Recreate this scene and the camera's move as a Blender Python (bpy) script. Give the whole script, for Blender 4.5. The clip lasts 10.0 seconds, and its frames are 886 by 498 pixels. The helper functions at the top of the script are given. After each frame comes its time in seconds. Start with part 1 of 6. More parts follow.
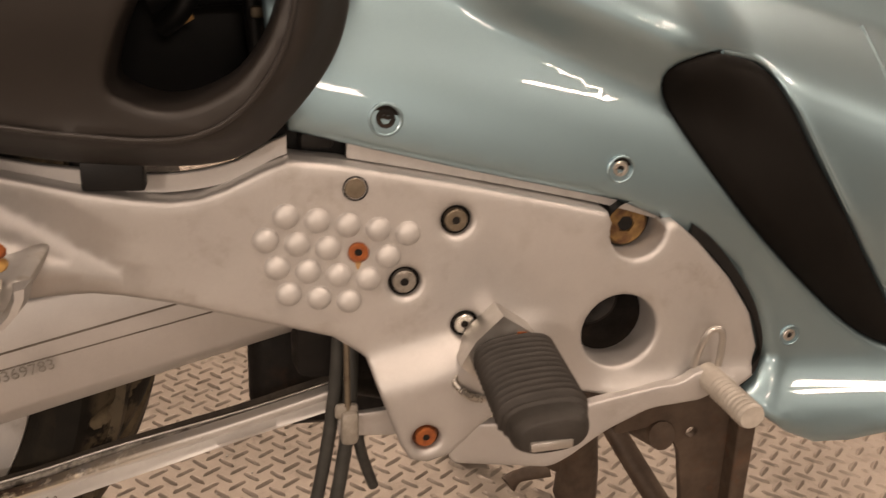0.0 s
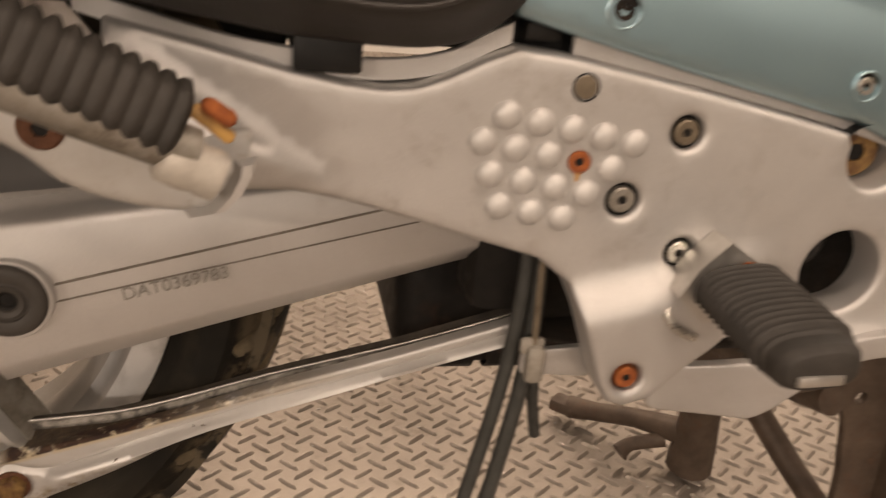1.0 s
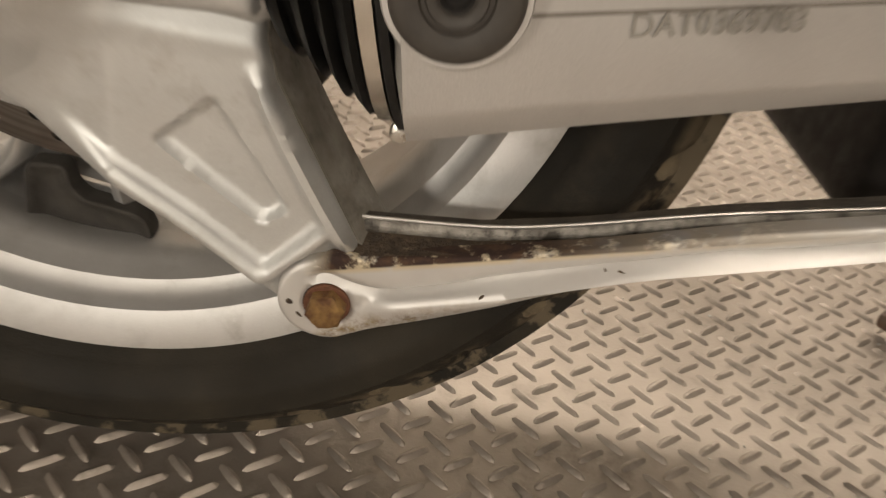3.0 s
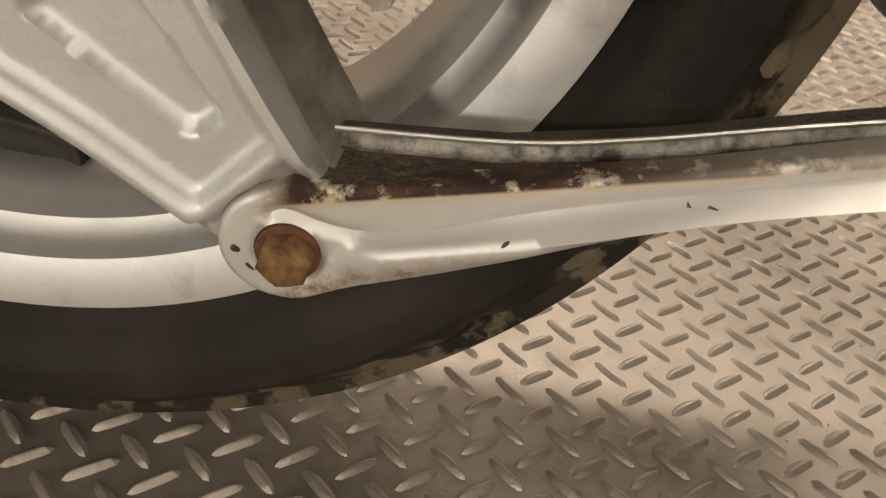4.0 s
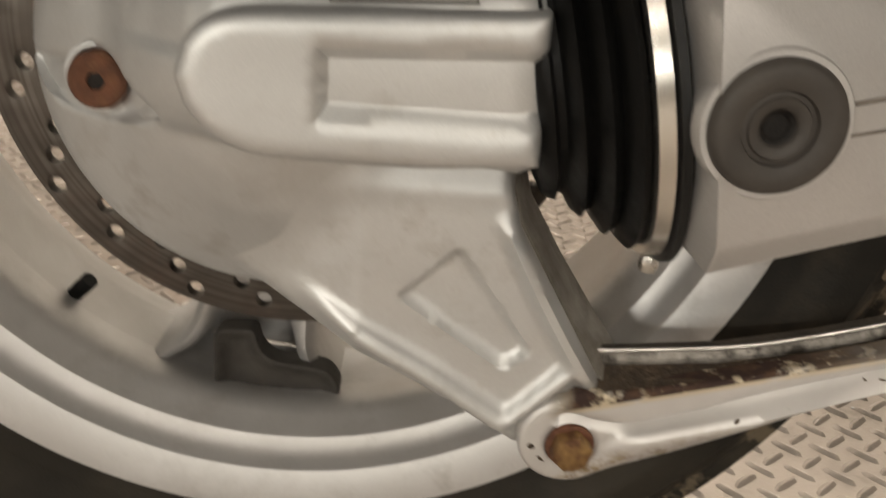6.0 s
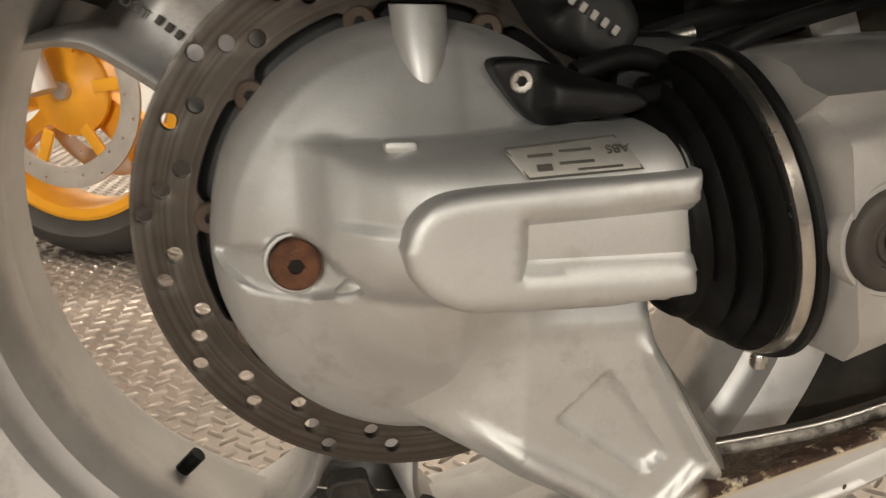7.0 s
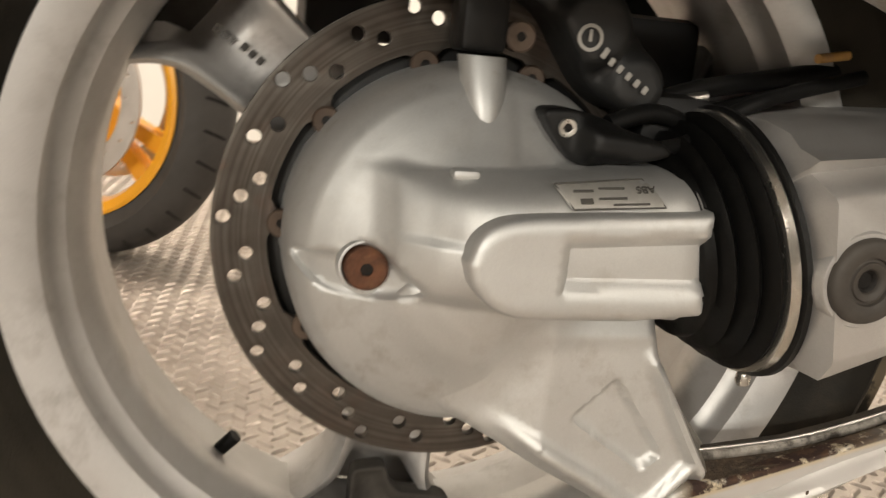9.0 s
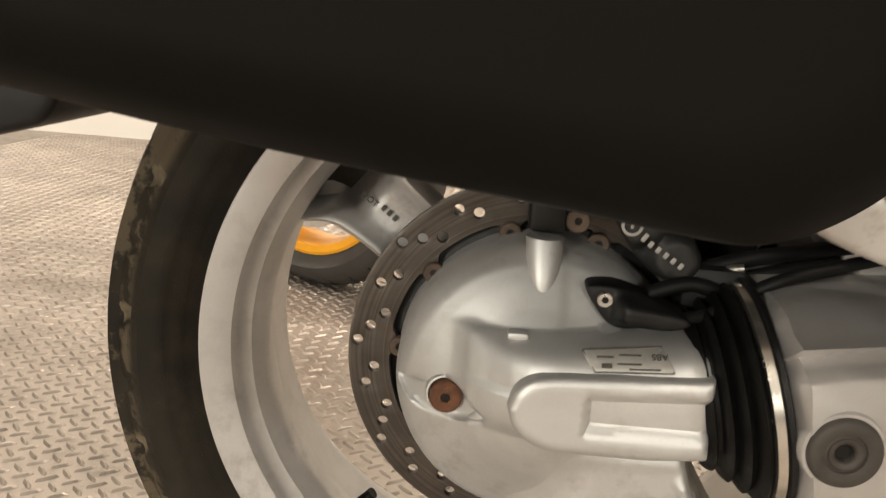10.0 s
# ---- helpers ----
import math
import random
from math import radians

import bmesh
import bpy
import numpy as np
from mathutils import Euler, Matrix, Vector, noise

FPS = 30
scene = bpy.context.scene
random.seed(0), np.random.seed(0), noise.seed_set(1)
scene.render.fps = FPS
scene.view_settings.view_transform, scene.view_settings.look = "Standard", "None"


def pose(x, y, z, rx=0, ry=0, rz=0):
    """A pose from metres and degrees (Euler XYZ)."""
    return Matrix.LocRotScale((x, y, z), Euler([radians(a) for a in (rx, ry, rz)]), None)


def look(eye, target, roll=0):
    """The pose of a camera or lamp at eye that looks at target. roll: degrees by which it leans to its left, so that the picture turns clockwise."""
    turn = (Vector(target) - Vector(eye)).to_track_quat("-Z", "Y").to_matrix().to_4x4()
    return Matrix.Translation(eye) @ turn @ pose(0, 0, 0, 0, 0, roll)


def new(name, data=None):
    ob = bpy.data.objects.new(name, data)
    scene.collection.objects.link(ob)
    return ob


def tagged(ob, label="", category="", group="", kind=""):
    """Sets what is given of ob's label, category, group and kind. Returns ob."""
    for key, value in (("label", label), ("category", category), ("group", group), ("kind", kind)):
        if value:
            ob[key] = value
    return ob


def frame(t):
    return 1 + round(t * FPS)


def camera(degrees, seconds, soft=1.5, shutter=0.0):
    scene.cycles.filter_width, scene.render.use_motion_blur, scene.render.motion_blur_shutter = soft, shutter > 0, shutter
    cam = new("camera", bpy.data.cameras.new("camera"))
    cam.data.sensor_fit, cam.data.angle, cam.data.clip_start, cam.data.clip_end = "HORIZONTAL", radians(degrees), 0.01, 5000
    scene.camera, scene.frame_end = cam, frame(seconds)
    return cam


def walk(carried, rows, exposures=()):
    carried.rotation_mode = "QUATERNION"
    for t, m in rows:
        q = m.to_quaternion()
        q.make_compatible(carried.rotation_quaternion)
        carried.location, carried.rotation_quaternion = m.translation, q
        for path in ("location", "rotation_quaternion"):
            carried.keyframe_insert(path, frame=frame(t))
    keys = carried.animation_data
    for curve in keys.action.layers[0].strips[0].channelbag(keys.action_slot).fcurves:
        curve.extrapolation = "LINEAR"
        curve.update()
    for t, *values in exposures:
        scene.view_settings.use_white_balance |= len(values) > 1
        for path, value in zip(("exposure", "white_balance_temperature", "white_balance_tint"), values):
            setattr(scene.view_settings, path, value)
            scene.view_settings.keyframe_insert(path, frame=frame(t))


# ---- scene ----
from mathutils.geometry import delaunay_2d_cdt

cam = camera(55.4, 10.0, soft=1.3, shutter=0.45)
PATH = [
    (0, (0.3980, -0.6187, 0.6244), (0.6119, 0.2924, 0.2719), 3.08),
    (0.5, (0.3531, -0.5998, 0.5974), (0.5682, 0.3080, 0.2374), 4.22),
    (1, (0.2935, -0.5600, 0.5561), (0.4944, 0.3482, 0.1888), 5.57),
    (1.5, (0.2294, -0.5081, 0.5071), (0.4101, 0.3989, 0.1267), 7.14),
    (2, (0.1796, -0.4928, 0.4770), (0.3416, 0.4159, 0.0920), 9.26),
    (2.2, (0.1603, -0.4946, 0.4811), (0.3176, 0.4099, 0.0847), 10.34),
    (2.5, (0.1440, -0.4884, 0.4921), (0.2767, 0.3918, 0.0365), 11.61),
    (2.8, (0.1442, -0.4366, 0.4418), (0.2421, 0.4259, -0.0548), 11.80),
    (3, (0.1484, -0.3759, 0.4160), (0.2306, 0.4711, -0.1093), 12.84),
    (3.2, (0.1598, -0.3280, 0.3836), (0.2289, 0.5098, -0.1580), 12.40),
    (4.5, (0.1663, -0.2806, 0.3524), (0.2210, 0.5181, -0.2468), 12.37),
    (5, (0.1596, -0.2826, 0.3610), (0.2179, 0.5208, -0.2315), 12.43),
    (5.2, (0.1526, -0.2954, 0.3711), (0.2140, 0.5256, -0.1966), 13.13),
    (5.5, (0.1370, -0.3278, 0.3991), (0.1822, 0.5444, -0.0880), 10.11),
    (5.8, (0.0802, -0.3598, 0.3999), (0.1286, 0.5467, -0.0197), 8.39),
    (6, (0.0551, -0.3670, 0.4098), (0.1008, 0.5435, -0.0011), 5.32),
    (6.2, (0.0357, -0.3689, 0.4191), (0.0924, 0.5585, 0.0494), 3.87),
    (7.3, (-0.0966, -0.4122, 0.4321), (0.1234, 0.5311, 0.1839), 0.44),
    (7.5, (-0.1118, -0.4208, 0.4365), (0.1136, 0.5240, 0.1988), 0.52),
    (8, (-0.1307, -0.4326, 0.4366), (0.1147, 0.5109, 0.2139), 1.16),
    (8.5, (-0.1249, -0.4307, 0.4346), (0.1362, 0.5088, 0.2128), 1.72),
    (9, (-0.1200, -0.4468, 0.4353), (0.1199, 0.4957, 0.2025), 5.53),
    (9.2, (-0.0920, -0.4757, 0.4496), (0.0557, 0.4762, 0.1810), 8.32),
    (9.5, (-0.0714, -0.5107, 0.5018), (-0.0302, 0.4492, 0.2246), 7.50),
    (9.8, (-0.0526, -0.5428, 0.5405), (-0.0848, 0.4221, 0.2798), 4.70),
    (10, (-0.0439, -0.5589, 0.5548), (-0.0905, 0.4078, 0.3030), 4.29),

]
EXPOSE = [(0.0, -0.50, 7500, 24.0), (1.0, -0.45, 7400, 21.0), (2.0, -0.16, 6700, 12.0), (3.2, -0.14, 6600, 11.0), (5.0, -0.18, 6700, 11.0), (6.2, -0.14, 6300, 10.0), (7.5, 0.06, 6400, 10.0), (8.5, 0.14, 6400, 10.0), (10.0, 0.24, 6450, 10.0)]
walk(cam, [(t, look(eye, target, roll)) for t, eye, target, roll in PATH], EXPOSE)

# ---- light: a closed room with fluorescent tubes under the ceiling ----
world = bpy.data.worlds.new("room_air")
scene.world = world
world.use_nodes = True
world.node_tree.nodes["Background"].inputs[0].default_value = (1.0, 0.9, 0.78, 1)
world.node_tree.nodes["Background"].inputs[1].default_value = 0.004


def tube_or_fill_lamp(x, y, z, length, width, watts, rz=0):
    data = bpy.data.lights.new("ceiling_tube_or_fill", "AREA")
    data.shape, data.size, data.size_y, data.energy = "RECTANGLE", length, width, watts
    data.color = (1.0, 0.895, 0.755)
    ob = new("ceiling_tube_or_fill", data)
    ob.matrix_world = pose(x, y, z, 0, 0, rz)
    return ob


for ly, row in ((1.7, (56, 58, 50)), (-1.1, (30, 34, 34)), (-3.2, (14, 42, 40))):
    for lx, watts in zip((-1.7, 0.6, 2.9), row):
        tube_or_fill_lamp(lx, ly, 2.95, 0.62, 0.16, watts)
# unseen whiter lamps added low at the far end to brighten the final drive
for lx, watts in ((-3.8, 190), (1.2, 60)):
    lamp = tube_or_fill_lamp(lx, -6.2, 2.0, 1.2, 0.3, watts)
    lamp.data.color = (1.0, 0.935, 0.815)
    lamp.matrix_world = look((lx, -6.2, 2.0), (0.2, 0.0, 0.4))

# ---- materials ----


def nodes_of(name):
    m = bpy.data.materials.new(name)
    m.use_nodes = True
    return m, m.node_tree.nodes, m.node_tree.links, m.node_tree.nodes["Principled BSDF"]


def rgba(c):
    return (c[0], c[1], c[2], 1.0)


def noise_ramp(nd, lk, vec, scale, lo, hi, detail=4.0, rough=0.6):
    n = nd.new("ShaderNodeTexNoise")
    n.inputs["Scale"].default_value, n.inputs["Detail"].default_value, n.inputs["Roughness"].default_value = scale, detail, rough
    lk.new(vec, n.inputs["Vector"])
    r = nd.new("ShaderNodeMapRange")
    r.inputs["From Min"].default_value, r.inputs["From Max"].default_value = lo, hi
    lk.new(n.outputs["Fac"], r.inputs["Value"])
    return r.outputs["Result"]


def mixed(nd, lk, fac, a, b):
    m = nd.new("ShaderNodeMix")
    m.data_type = "RGBA"
    if isinstance(fac, float):
        m.inputs["Factor"].default_value = fac
    else:
        lk.new(fac, m.inputs["Factor"])
    for sock, v in ((m.inputs["A"], a), (m.inputs["B"], b)):
        if isinstance(v, tuple):
            sock.default_value = rgba(v)
        else:
            lk.new(v, sock)
    return m.outputs["Result"]


def multiplied(nd, lk, a, b):
    m = nd.new("ShaderNodeMath")
    m.operation = "MULTIPLY"
    lk.new(a, m.inputs[0])
    if isinstance(b, float):
        m.inputs[1].default_value = b
    else:
        lk.new(b, m.inputs[1])
    return m.outputs[0]


def surface(name, base, base2=None, rough=0.5, rough2=None, metal=0.0, big=18.0, fine=900.0, bump=0.02, grime=None, grime_amount=0.35,
            grime_scale=45.0, coat=0.0, flakes=0.0, spec=0.5):
    """A procedural surface: large-scale colour drift, patches of grime, fine grain in bump and roughness."""
    m, nd, lk, bsdf = nodes_of(name)
    vec = nd.new("ShaderNodeTexCoord").outputs["Object"]
    base2 = base2 or tuple(0.85 * v for v in base)
    colour = mixed(nd, lk, noise_ramp(nd, lk, vec, big, 0.35, 0.65), base, base2)
    rgh = nd.new("ShaderNodeMapRange")
    rgh.inputs["To Min"].default_value, rgh.inputs["To Max"].default_value = rough, rough2 if rough2 is not None else min(1.0, rough + 0.12)
    lk.new(noise_ramp(nd, lk, vec, big * 3.0, 0.3, 0.7), rgh.inputs["Value"])
    if grime:
        where = multiplied(nd, lk, noise_ramp(nd, lk, vec, grime_scale, 0.52, 0.72, 8.0, 0.7), noise_ramp(nd, lk, vec, grime_scale * 0.17, 0.4, 0.62))
        where = multiplied(nd, lk, where, grime_amount)
        colour = mixed(nd, lk, where, colour, grime)
    if flakes:
        v = nd.new("ShaderNodeTexVoronoi")
        v.inputs["Scale"].default_value = 4200.0
        lk.new(vec, v.inputs["Vector"])
        hue = nd.new("ShaderNodeMapRange")
        hue.inputs["To Min"].default_value, hue.inputs["To Max"].default_value = 1.0 - flakes, 1.0 + flakes
        lk.new(v.outputs["Color"], hue.inputs["Value"])
        sc = nd.new("ShaderNodeVectorMath")
        sc.operation = "SCALE"
        lk.new(colour, sc.inputs[0])
        lk.new(hue.outputs["Result"], sc.inputs["Scale"])
        colour = sc.outputs[0]
    lk.new(colour, bsdf.inputs["Base Color"])
    lk.new(rgh.outputs["Result"], bsdf.inputs["Roughness"])
    bsdf.inputs["Metallic"].default_value = metal
    bsdf.inputs["Specular IOR Level"].default_value = spec
    bsdf.inputs["Coat Weight"].default_value = coat
    bsdf.inputs["Coat Roughness"].default_value = 0.03
    if bump:
        b = nd.new("ShaderNodeBump")
        b.inputs["Strength"].default_value, b.inputs["Distance"].default_value = bump, 0.002
        lk.new(noise_ramp(nd, lk, vec, fine, 0.0, 1.0, 3.0), b.inputs["Height"])
        lk.new(b.outputs["Normal"], bsdf.inputs["Normal"])
    return m


SILVER = surface("silver_paint", (0.60, 0.585, 0.57), (0.555, 0.54, 0.525), 0.45, 0.54, 0.70, big=12, fine=1400, bump=0.04, grime=(0.24, 0.20, 0.15), grime_amount=0.35, flakes=0.12, coat=0.1)
SILVER_MATT = surface("worn_silver_paint", (0.62, 0.605, 0.59), (0.58, 0.565, 0.55), 0.48, 0.56, 0.45, big=30, fine=1200, bump=0.05, flakes=0.08)
RIM_SILVER = surface("rim_silver", (0.62, 0.61, 0.60), (0.56, 0.55, 0.535), 0.44, 0.54, 0.70, big=9, fine=1500, bump=0.05, grime=(0.14, 0.115, 0.085), grime_amount=0.55, grime_scale=30, flakes=0.10)
CAST = surface("cast_silver", (0.66, 0.66, 0.65), (0.60, 0.60, 0.59), 0.46, 0.55, 0.72, big=10, fine=1100, bump=0.06, grime=(0.26, 0.22, 0.16), grime_amount=0.55, flakes=0.10)
BARE = surface("bare_aluminium", (0.62, 0.60, 0.57), (0.50, 0.48, 0.45), 0.30, 0.5, 0.9, big=40, fine=1500, bump=0.06, grime=(0.32, 0.24, 0.15), grime_amount=0.5)
CHROME = surface("zinc_screw", (0.66, 0.64, 0.60), (0.50, 0.48, 0.44), 0.22, 0.4, 0.95, big=90, fine=2500, bump=0.06)
BAND_STEEL = surface("clamp_steel", (0.70, 0.67, 0.62), (0.64, 0.61, 0.56), 0.20, 0.28, 0.95, big=30, fine=1500, bump=0.02)
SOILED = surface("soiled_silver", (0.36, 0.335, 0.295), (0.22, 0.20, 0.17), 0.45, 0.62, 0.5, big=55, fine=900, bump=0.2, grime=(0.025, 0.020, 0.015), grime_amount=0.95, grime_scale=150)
GREASE = surface("greasy_dirt", (0.055, 0.044, 0.033), (0.025, 0.020, 0.015), 0.5, 0.8, 0.1, big=80, fine=600, bump=0.5)
GRIME_SHADE = surface("dark_grime_shade", (0.050, 0.044, 0.037), (0.028, 0.024, 0.020), 0.6, 0.85, 0.1, big=40, fine=700, bump=0.3)
CRUST = surface("crusted_dirt", (0.085, 0.058, 0.036), (0.035, 0.024, 0.016), 0.75, 0.95, 0.0, big=110, fine=420, bump=1.0, grime=(0.36, 0.29, 0.19), grime_amount=0.9, grime_scale=190)
WORN_PALE = surface("pale_worn_metal", (0.62, 0.58, 0.52), (0.48, 0.44, 0.39), 0.45, 0.65, 0.3, big=70, fine=1200, bump=0.15)
RUST = surface("rusty_bolt", (0.20, 0.085, 0.045), (0.115, 0.05, 0.028), 0.6, 0.85, 0.25, big=160, fine=1800, bump=0.5, grime=(0.34, 0.19, 0.08), grime_amount=0.6, grime_scale=220)
ORANGE_RUST = surface("orange_rust", (0.48, 0.14, 0.035), (0.30, 0.08, 0.025), 0.6, 0.85, 0.2, big=160, fine=1800, bump=0.5)
OCHRE_RUST = surface("ochre_rust", (0.30, 0.18, 0.065), (0.12, 0.055, 0.025), 0.42, 0.7, 0.5, big=140, fine=1800, bump=0.4, grime=(0.06, 0.035, 0.02), grime_amount=0.9, grime_scale=150)
LUG_SILVER = surface("stained_silver", (0.60, 0.585, 0.565), (0.52, 0.50, 0.47), 0.45, 0.58, 0.55, big=20, fine=1200, bump=0.08, grime=(0.26, 0.18, 0.09), grime_amount=0.95, grime_scale=42)
YELLOW_STAIN = surface("yellow_stain", (0.60, 0.34, 0.10), (0.48, 0.28, 0.12), 0.6, 0.8, 0.0, big=120, bump=0.2)
DULL_BRASS = surface("dull_bolt", (0.25, 0.205, 0.15), (0.17, 0.135, 0.095), 0.4, 0.6, 0.6, big=120, fine=1800, bump=0.2)
RUBBER = surface("black_rubber", (0.0035, 0.0035, 0.0033), (0.005, 0.0048, 0.0045), 0.34, 0.55, 0.0, big=25, fine=900, bump=0.15, grime=(0.04, 0.032, 0.022), grime_amount=0.2, grime_scale=26, spec=0.16)
TYRE = surface("tyre_rubber", (0.010, 0.0088, 0.007), (0.032, 0.0265, 0.0185), 0.55, 0.75, 0.0, big=6, fine=700, bump=0.25, grime=(0.055, 0.043, 0.028), grime_amount=0.45, grime_scale=24, spec=0.18)
TREAD_DIRT = surface("dried_mud", (0.17, 0.135, 0.085), (0.07, 0.054, 0.034), 0.85, 0.95, 0.0, big=60, fine=500, bump=0.5)
PEG_RUBBER = surface("worn_grey_rubber", (0.040, 0.034, 0.029), (0.028, 0.024, 0.020), 0.55, 0.72, 0.0, big=40, fine=700, bump=0.2)
PLASTIC = surface("black_plastic", (0.005, 0.005, 0.005), (0.007, 0.0068, 0.0066), 0.42, 0.55, 0.0, big=30, fine=1600, bump=0.1, spec=0.35)
CASE_BLACK = surface("dark_case_plastic", (0.0040, 0.0035, 0.0026), (0.0050, 0.0044, 0.0034), 0.5, 0.6, 0.0, big=8, fine=1800, bump=0.06, spec=0.08)
GREY_PLASTIC = surface("charcoal_plastic", (0.025, 0.0215, 0.019), (0.032, 0.027, 0.024), 0.38, 0.48, 0.0, big=10, fine=2200, bump=0.12, spec=0.4)
PAD_BLACK = surface("pad_rubber", (0.006, 0.005, 0.0042), (0.008, 0.0068, 0.0058), 0.55, 0.65, 0.0, big=14, fine=2000, bump=0.15, spec=0.12)
GROOVE_SHADE = surface("groove_shade", (0.13, 0.11, 0.09), (0.20, 0.175, 0.15), 0.8, 0.9, 0.0, big=60)
CAP_GREY = surface("grey_brown_cap", (0.058, 0.050, 0.042), (0.042, 0.036, 0.031), 0.55, 0.7, 0.0, big=50, fine=900, bump=0.1)
CORE_GREY = surface("dirty_aluminium", (0.34, 0.315, 0.28), (0.24, 0.215, 0.18), 0.42, 0.6, 0.5, big=70, fine=1200, bump=0.15, grime=(0.10, 0.07, 0.045), grime_amount=0.8, grime_scale=90)
DISC_STEEL = surface("brake_disc_steel", (0.125, 0.112, 0.096), (0.085, 0.076, 0.065), 0.38, 0.55, 0.75, big=30, fine=600, bump=0.08, grime=(0.20, 0.07, 0.035), grime_amount=0.4, grime_scale=28)
FRAME_DARK = surface("sooty_steel", (0.012, 0.010, 0.0085), (0.008, 0.0068, 0.006), 0.5, 0.75, 0.2, big=30, fine=800, bump=0.25, grime=(0.06, 0.032, 0.018), grime_amount=0.6, grime_scale=40, spec=0.35)
STAND_METAL = surface("stand_paint", (0.12, 0.085, 0.062), (0.075, 0.052, 0.038), 0.5, 0.7, 0.25, big=40, fine=900, bump=0.15, grime=(0.16, 0.07, 0.035), grime_amount=0.55, grime_scale=60)
TEAL = surface("pale_teal_paint", (0.27, 0.395, 0.44), (0.26, 0.38, 0.425), 0.40, 0.44, 0.88, big=5, fine=3000, bump=0.0, flakes=0.05, coat=1.0)
HOSE = surface("dark_hose", (0.055, 0.055, 0.05), (0.04, 0.04, 0.036), 0.6, 0.75, 0.0, big=60, fine=900, bump=0.1)
CLEAR = surface("clouded_plastic", (0.34, 0.31, 0.27), (0.24, 0.215, 0.18), 0.25, 0.4, 0.0, big=120, fine=900, bump=0.1)
CALIPER = surface("caliper_paint", (0.012, 0.012, 0.012), (0.016, 0.016, 0.0155), 0.45, 0.6, 0.0, big=40, fine=1200, bump=0.15)
WHITE_PRINT = surface("white_print", (0.42, 0.405, 0.375), (0.36, 0.345, 0.32), 0.6, 0.7)
STICKER = surface("worn_sticker", (0.60, 0.585, 0.55), (0.50, 0.485, 0.45), 0.4, 0.6, 0.5, big=90, grime=(0.16, 0.14, 0.12), grime_amount=0.6, grime_scale=160)
DARK_PRINT = surface("dark_print", (0.06, 0.055, 0.05), (0.09, 0.085, 0.075), 0.6, 0.7)
STAMP = surface("stamped_shadow", (0.24, 0.225, 0.20), (0.32, 0.30, 0.27), 0.6, 0.7, 0.2)
YELLOW = surface("yellow_wheel_paint", (0.90, 0.42, 0.02), (0.85, 0.38, 0.018), 0.32, 0.4, 0.0, big=20, fine=1500, bump=0.02, coat=0.3)
DISC_BRIGHT = surface("clean_disc_steel", (0.62, 0.58, 0.54), (0.52, 0.48, 0.44), 0.4, 0.5, 0.5, big=20)
FAR_TYRE = surface("far_tyre_rubber", (0.06, 0.056, 0.052), (0.05, 0.046, 0.042), 0.7, 0.85, 0.0, big=12, fine=600, bump=0.1)
WALL = surface("white_wall_paint", (0.78, 0.75, 0.70), (0.74, 0.71, 0.66), 0.7, 0.85, 0.0, big=1.5, fine=120, bump=0.1)
BARE_WALL = surface("grey_wall_paint", (0.30, 0.285, 0.265), (0.26, 0.245, 0.225), 0.7, 0.85, 0.0, big=1.5, fine=120, bump=0.1)
DIRTY = surface("oily_silver", (0.34, 0.315, 0.28), (0.045, 0.037, 0.029), 0.4, 0.6, 0.4, big=95, fine=900, bump=0.35, grime=(0.010, 0.008, 0.006), grime_amount=1.0, grime_scale=190)
CEILING = surface("ceiling_paint", (0.50, 0.48, 0.45), (0.45, 0.43, 0.40), 0.8, 0.9, 0.0, big=1.0, fine=80, bump=0.1)
FLOOR = surface("worn_chequer_plate", (0.40, 0.35, 0.305), (0.30, 0.26, 0.225), 0.36, 0.50, 0.66, big=5.0, fine=320, bump=0.22, grime=(0.085, 0.071, 0.058), grime_amount=0.6, grime_scale=30, spec=0.45)

# ---- shaping helpers ----


def held(ob, parent):
    """Makes ob a part of parent and leaves it where it is."""
    if parent:
        ob.parent = parent
        if parent.type == "EMPTY":
            ob.matrix_parent_inverse = parent.matrix_basis.inverted()


def part(name, bm, material, parent=None, label="", angle=38, smooth=True):
    me = bpy.data.meshes.new(name)
    bm.to_mesh(me)
    bm.free()
    me.materials.append(material)
    if smooth:
        me.polygons.foreach_set("use_smooth", [True] * len(me.polygons))
        me.set_sharp_from_angle(angle=radians(angle))
    ob = new(name, me)
    held(ob, parent)
    if label:
        ob["label"] = label
    return ob


def from_arrays(name, verts, faces, material, parent=None, label="", angle=38):
    bm = bmesh.new()
    vs = [bm.verts.new(v) for v in verts]
    for f in faces:
        try:
            bm.faces.new([vs[i] for i in f])
        except ValueError:
            pass
    bmesh.ops.recalc_face_normals(bm, faces=bm.faces)
    return part(name, bm, material, parent, label, angle)


def rounded(points, n=6, closed=True):
    """A smooth Catmull-Rom line through the points."""
    p = [Vector(q) for q in points]
    out = []
    m = len(p)
    for i in range(m if closed else m - 1):
        a, b, c, d = (p[(i + k) % m] if closed else p[min(max(i + k, 0), m - 1)] for k in (-1, 0, 1, 2))
        for s in range(n):
            t = s / n
            out.append(0.5 * ((2 * b) + (c - a) * t + (2 * a - 5 * b + 4 * c - d) * t * t + (3 * b - a - 3 * c + d) * t ** 3))
    if not closed:
        out.append(p[-1])
    return out


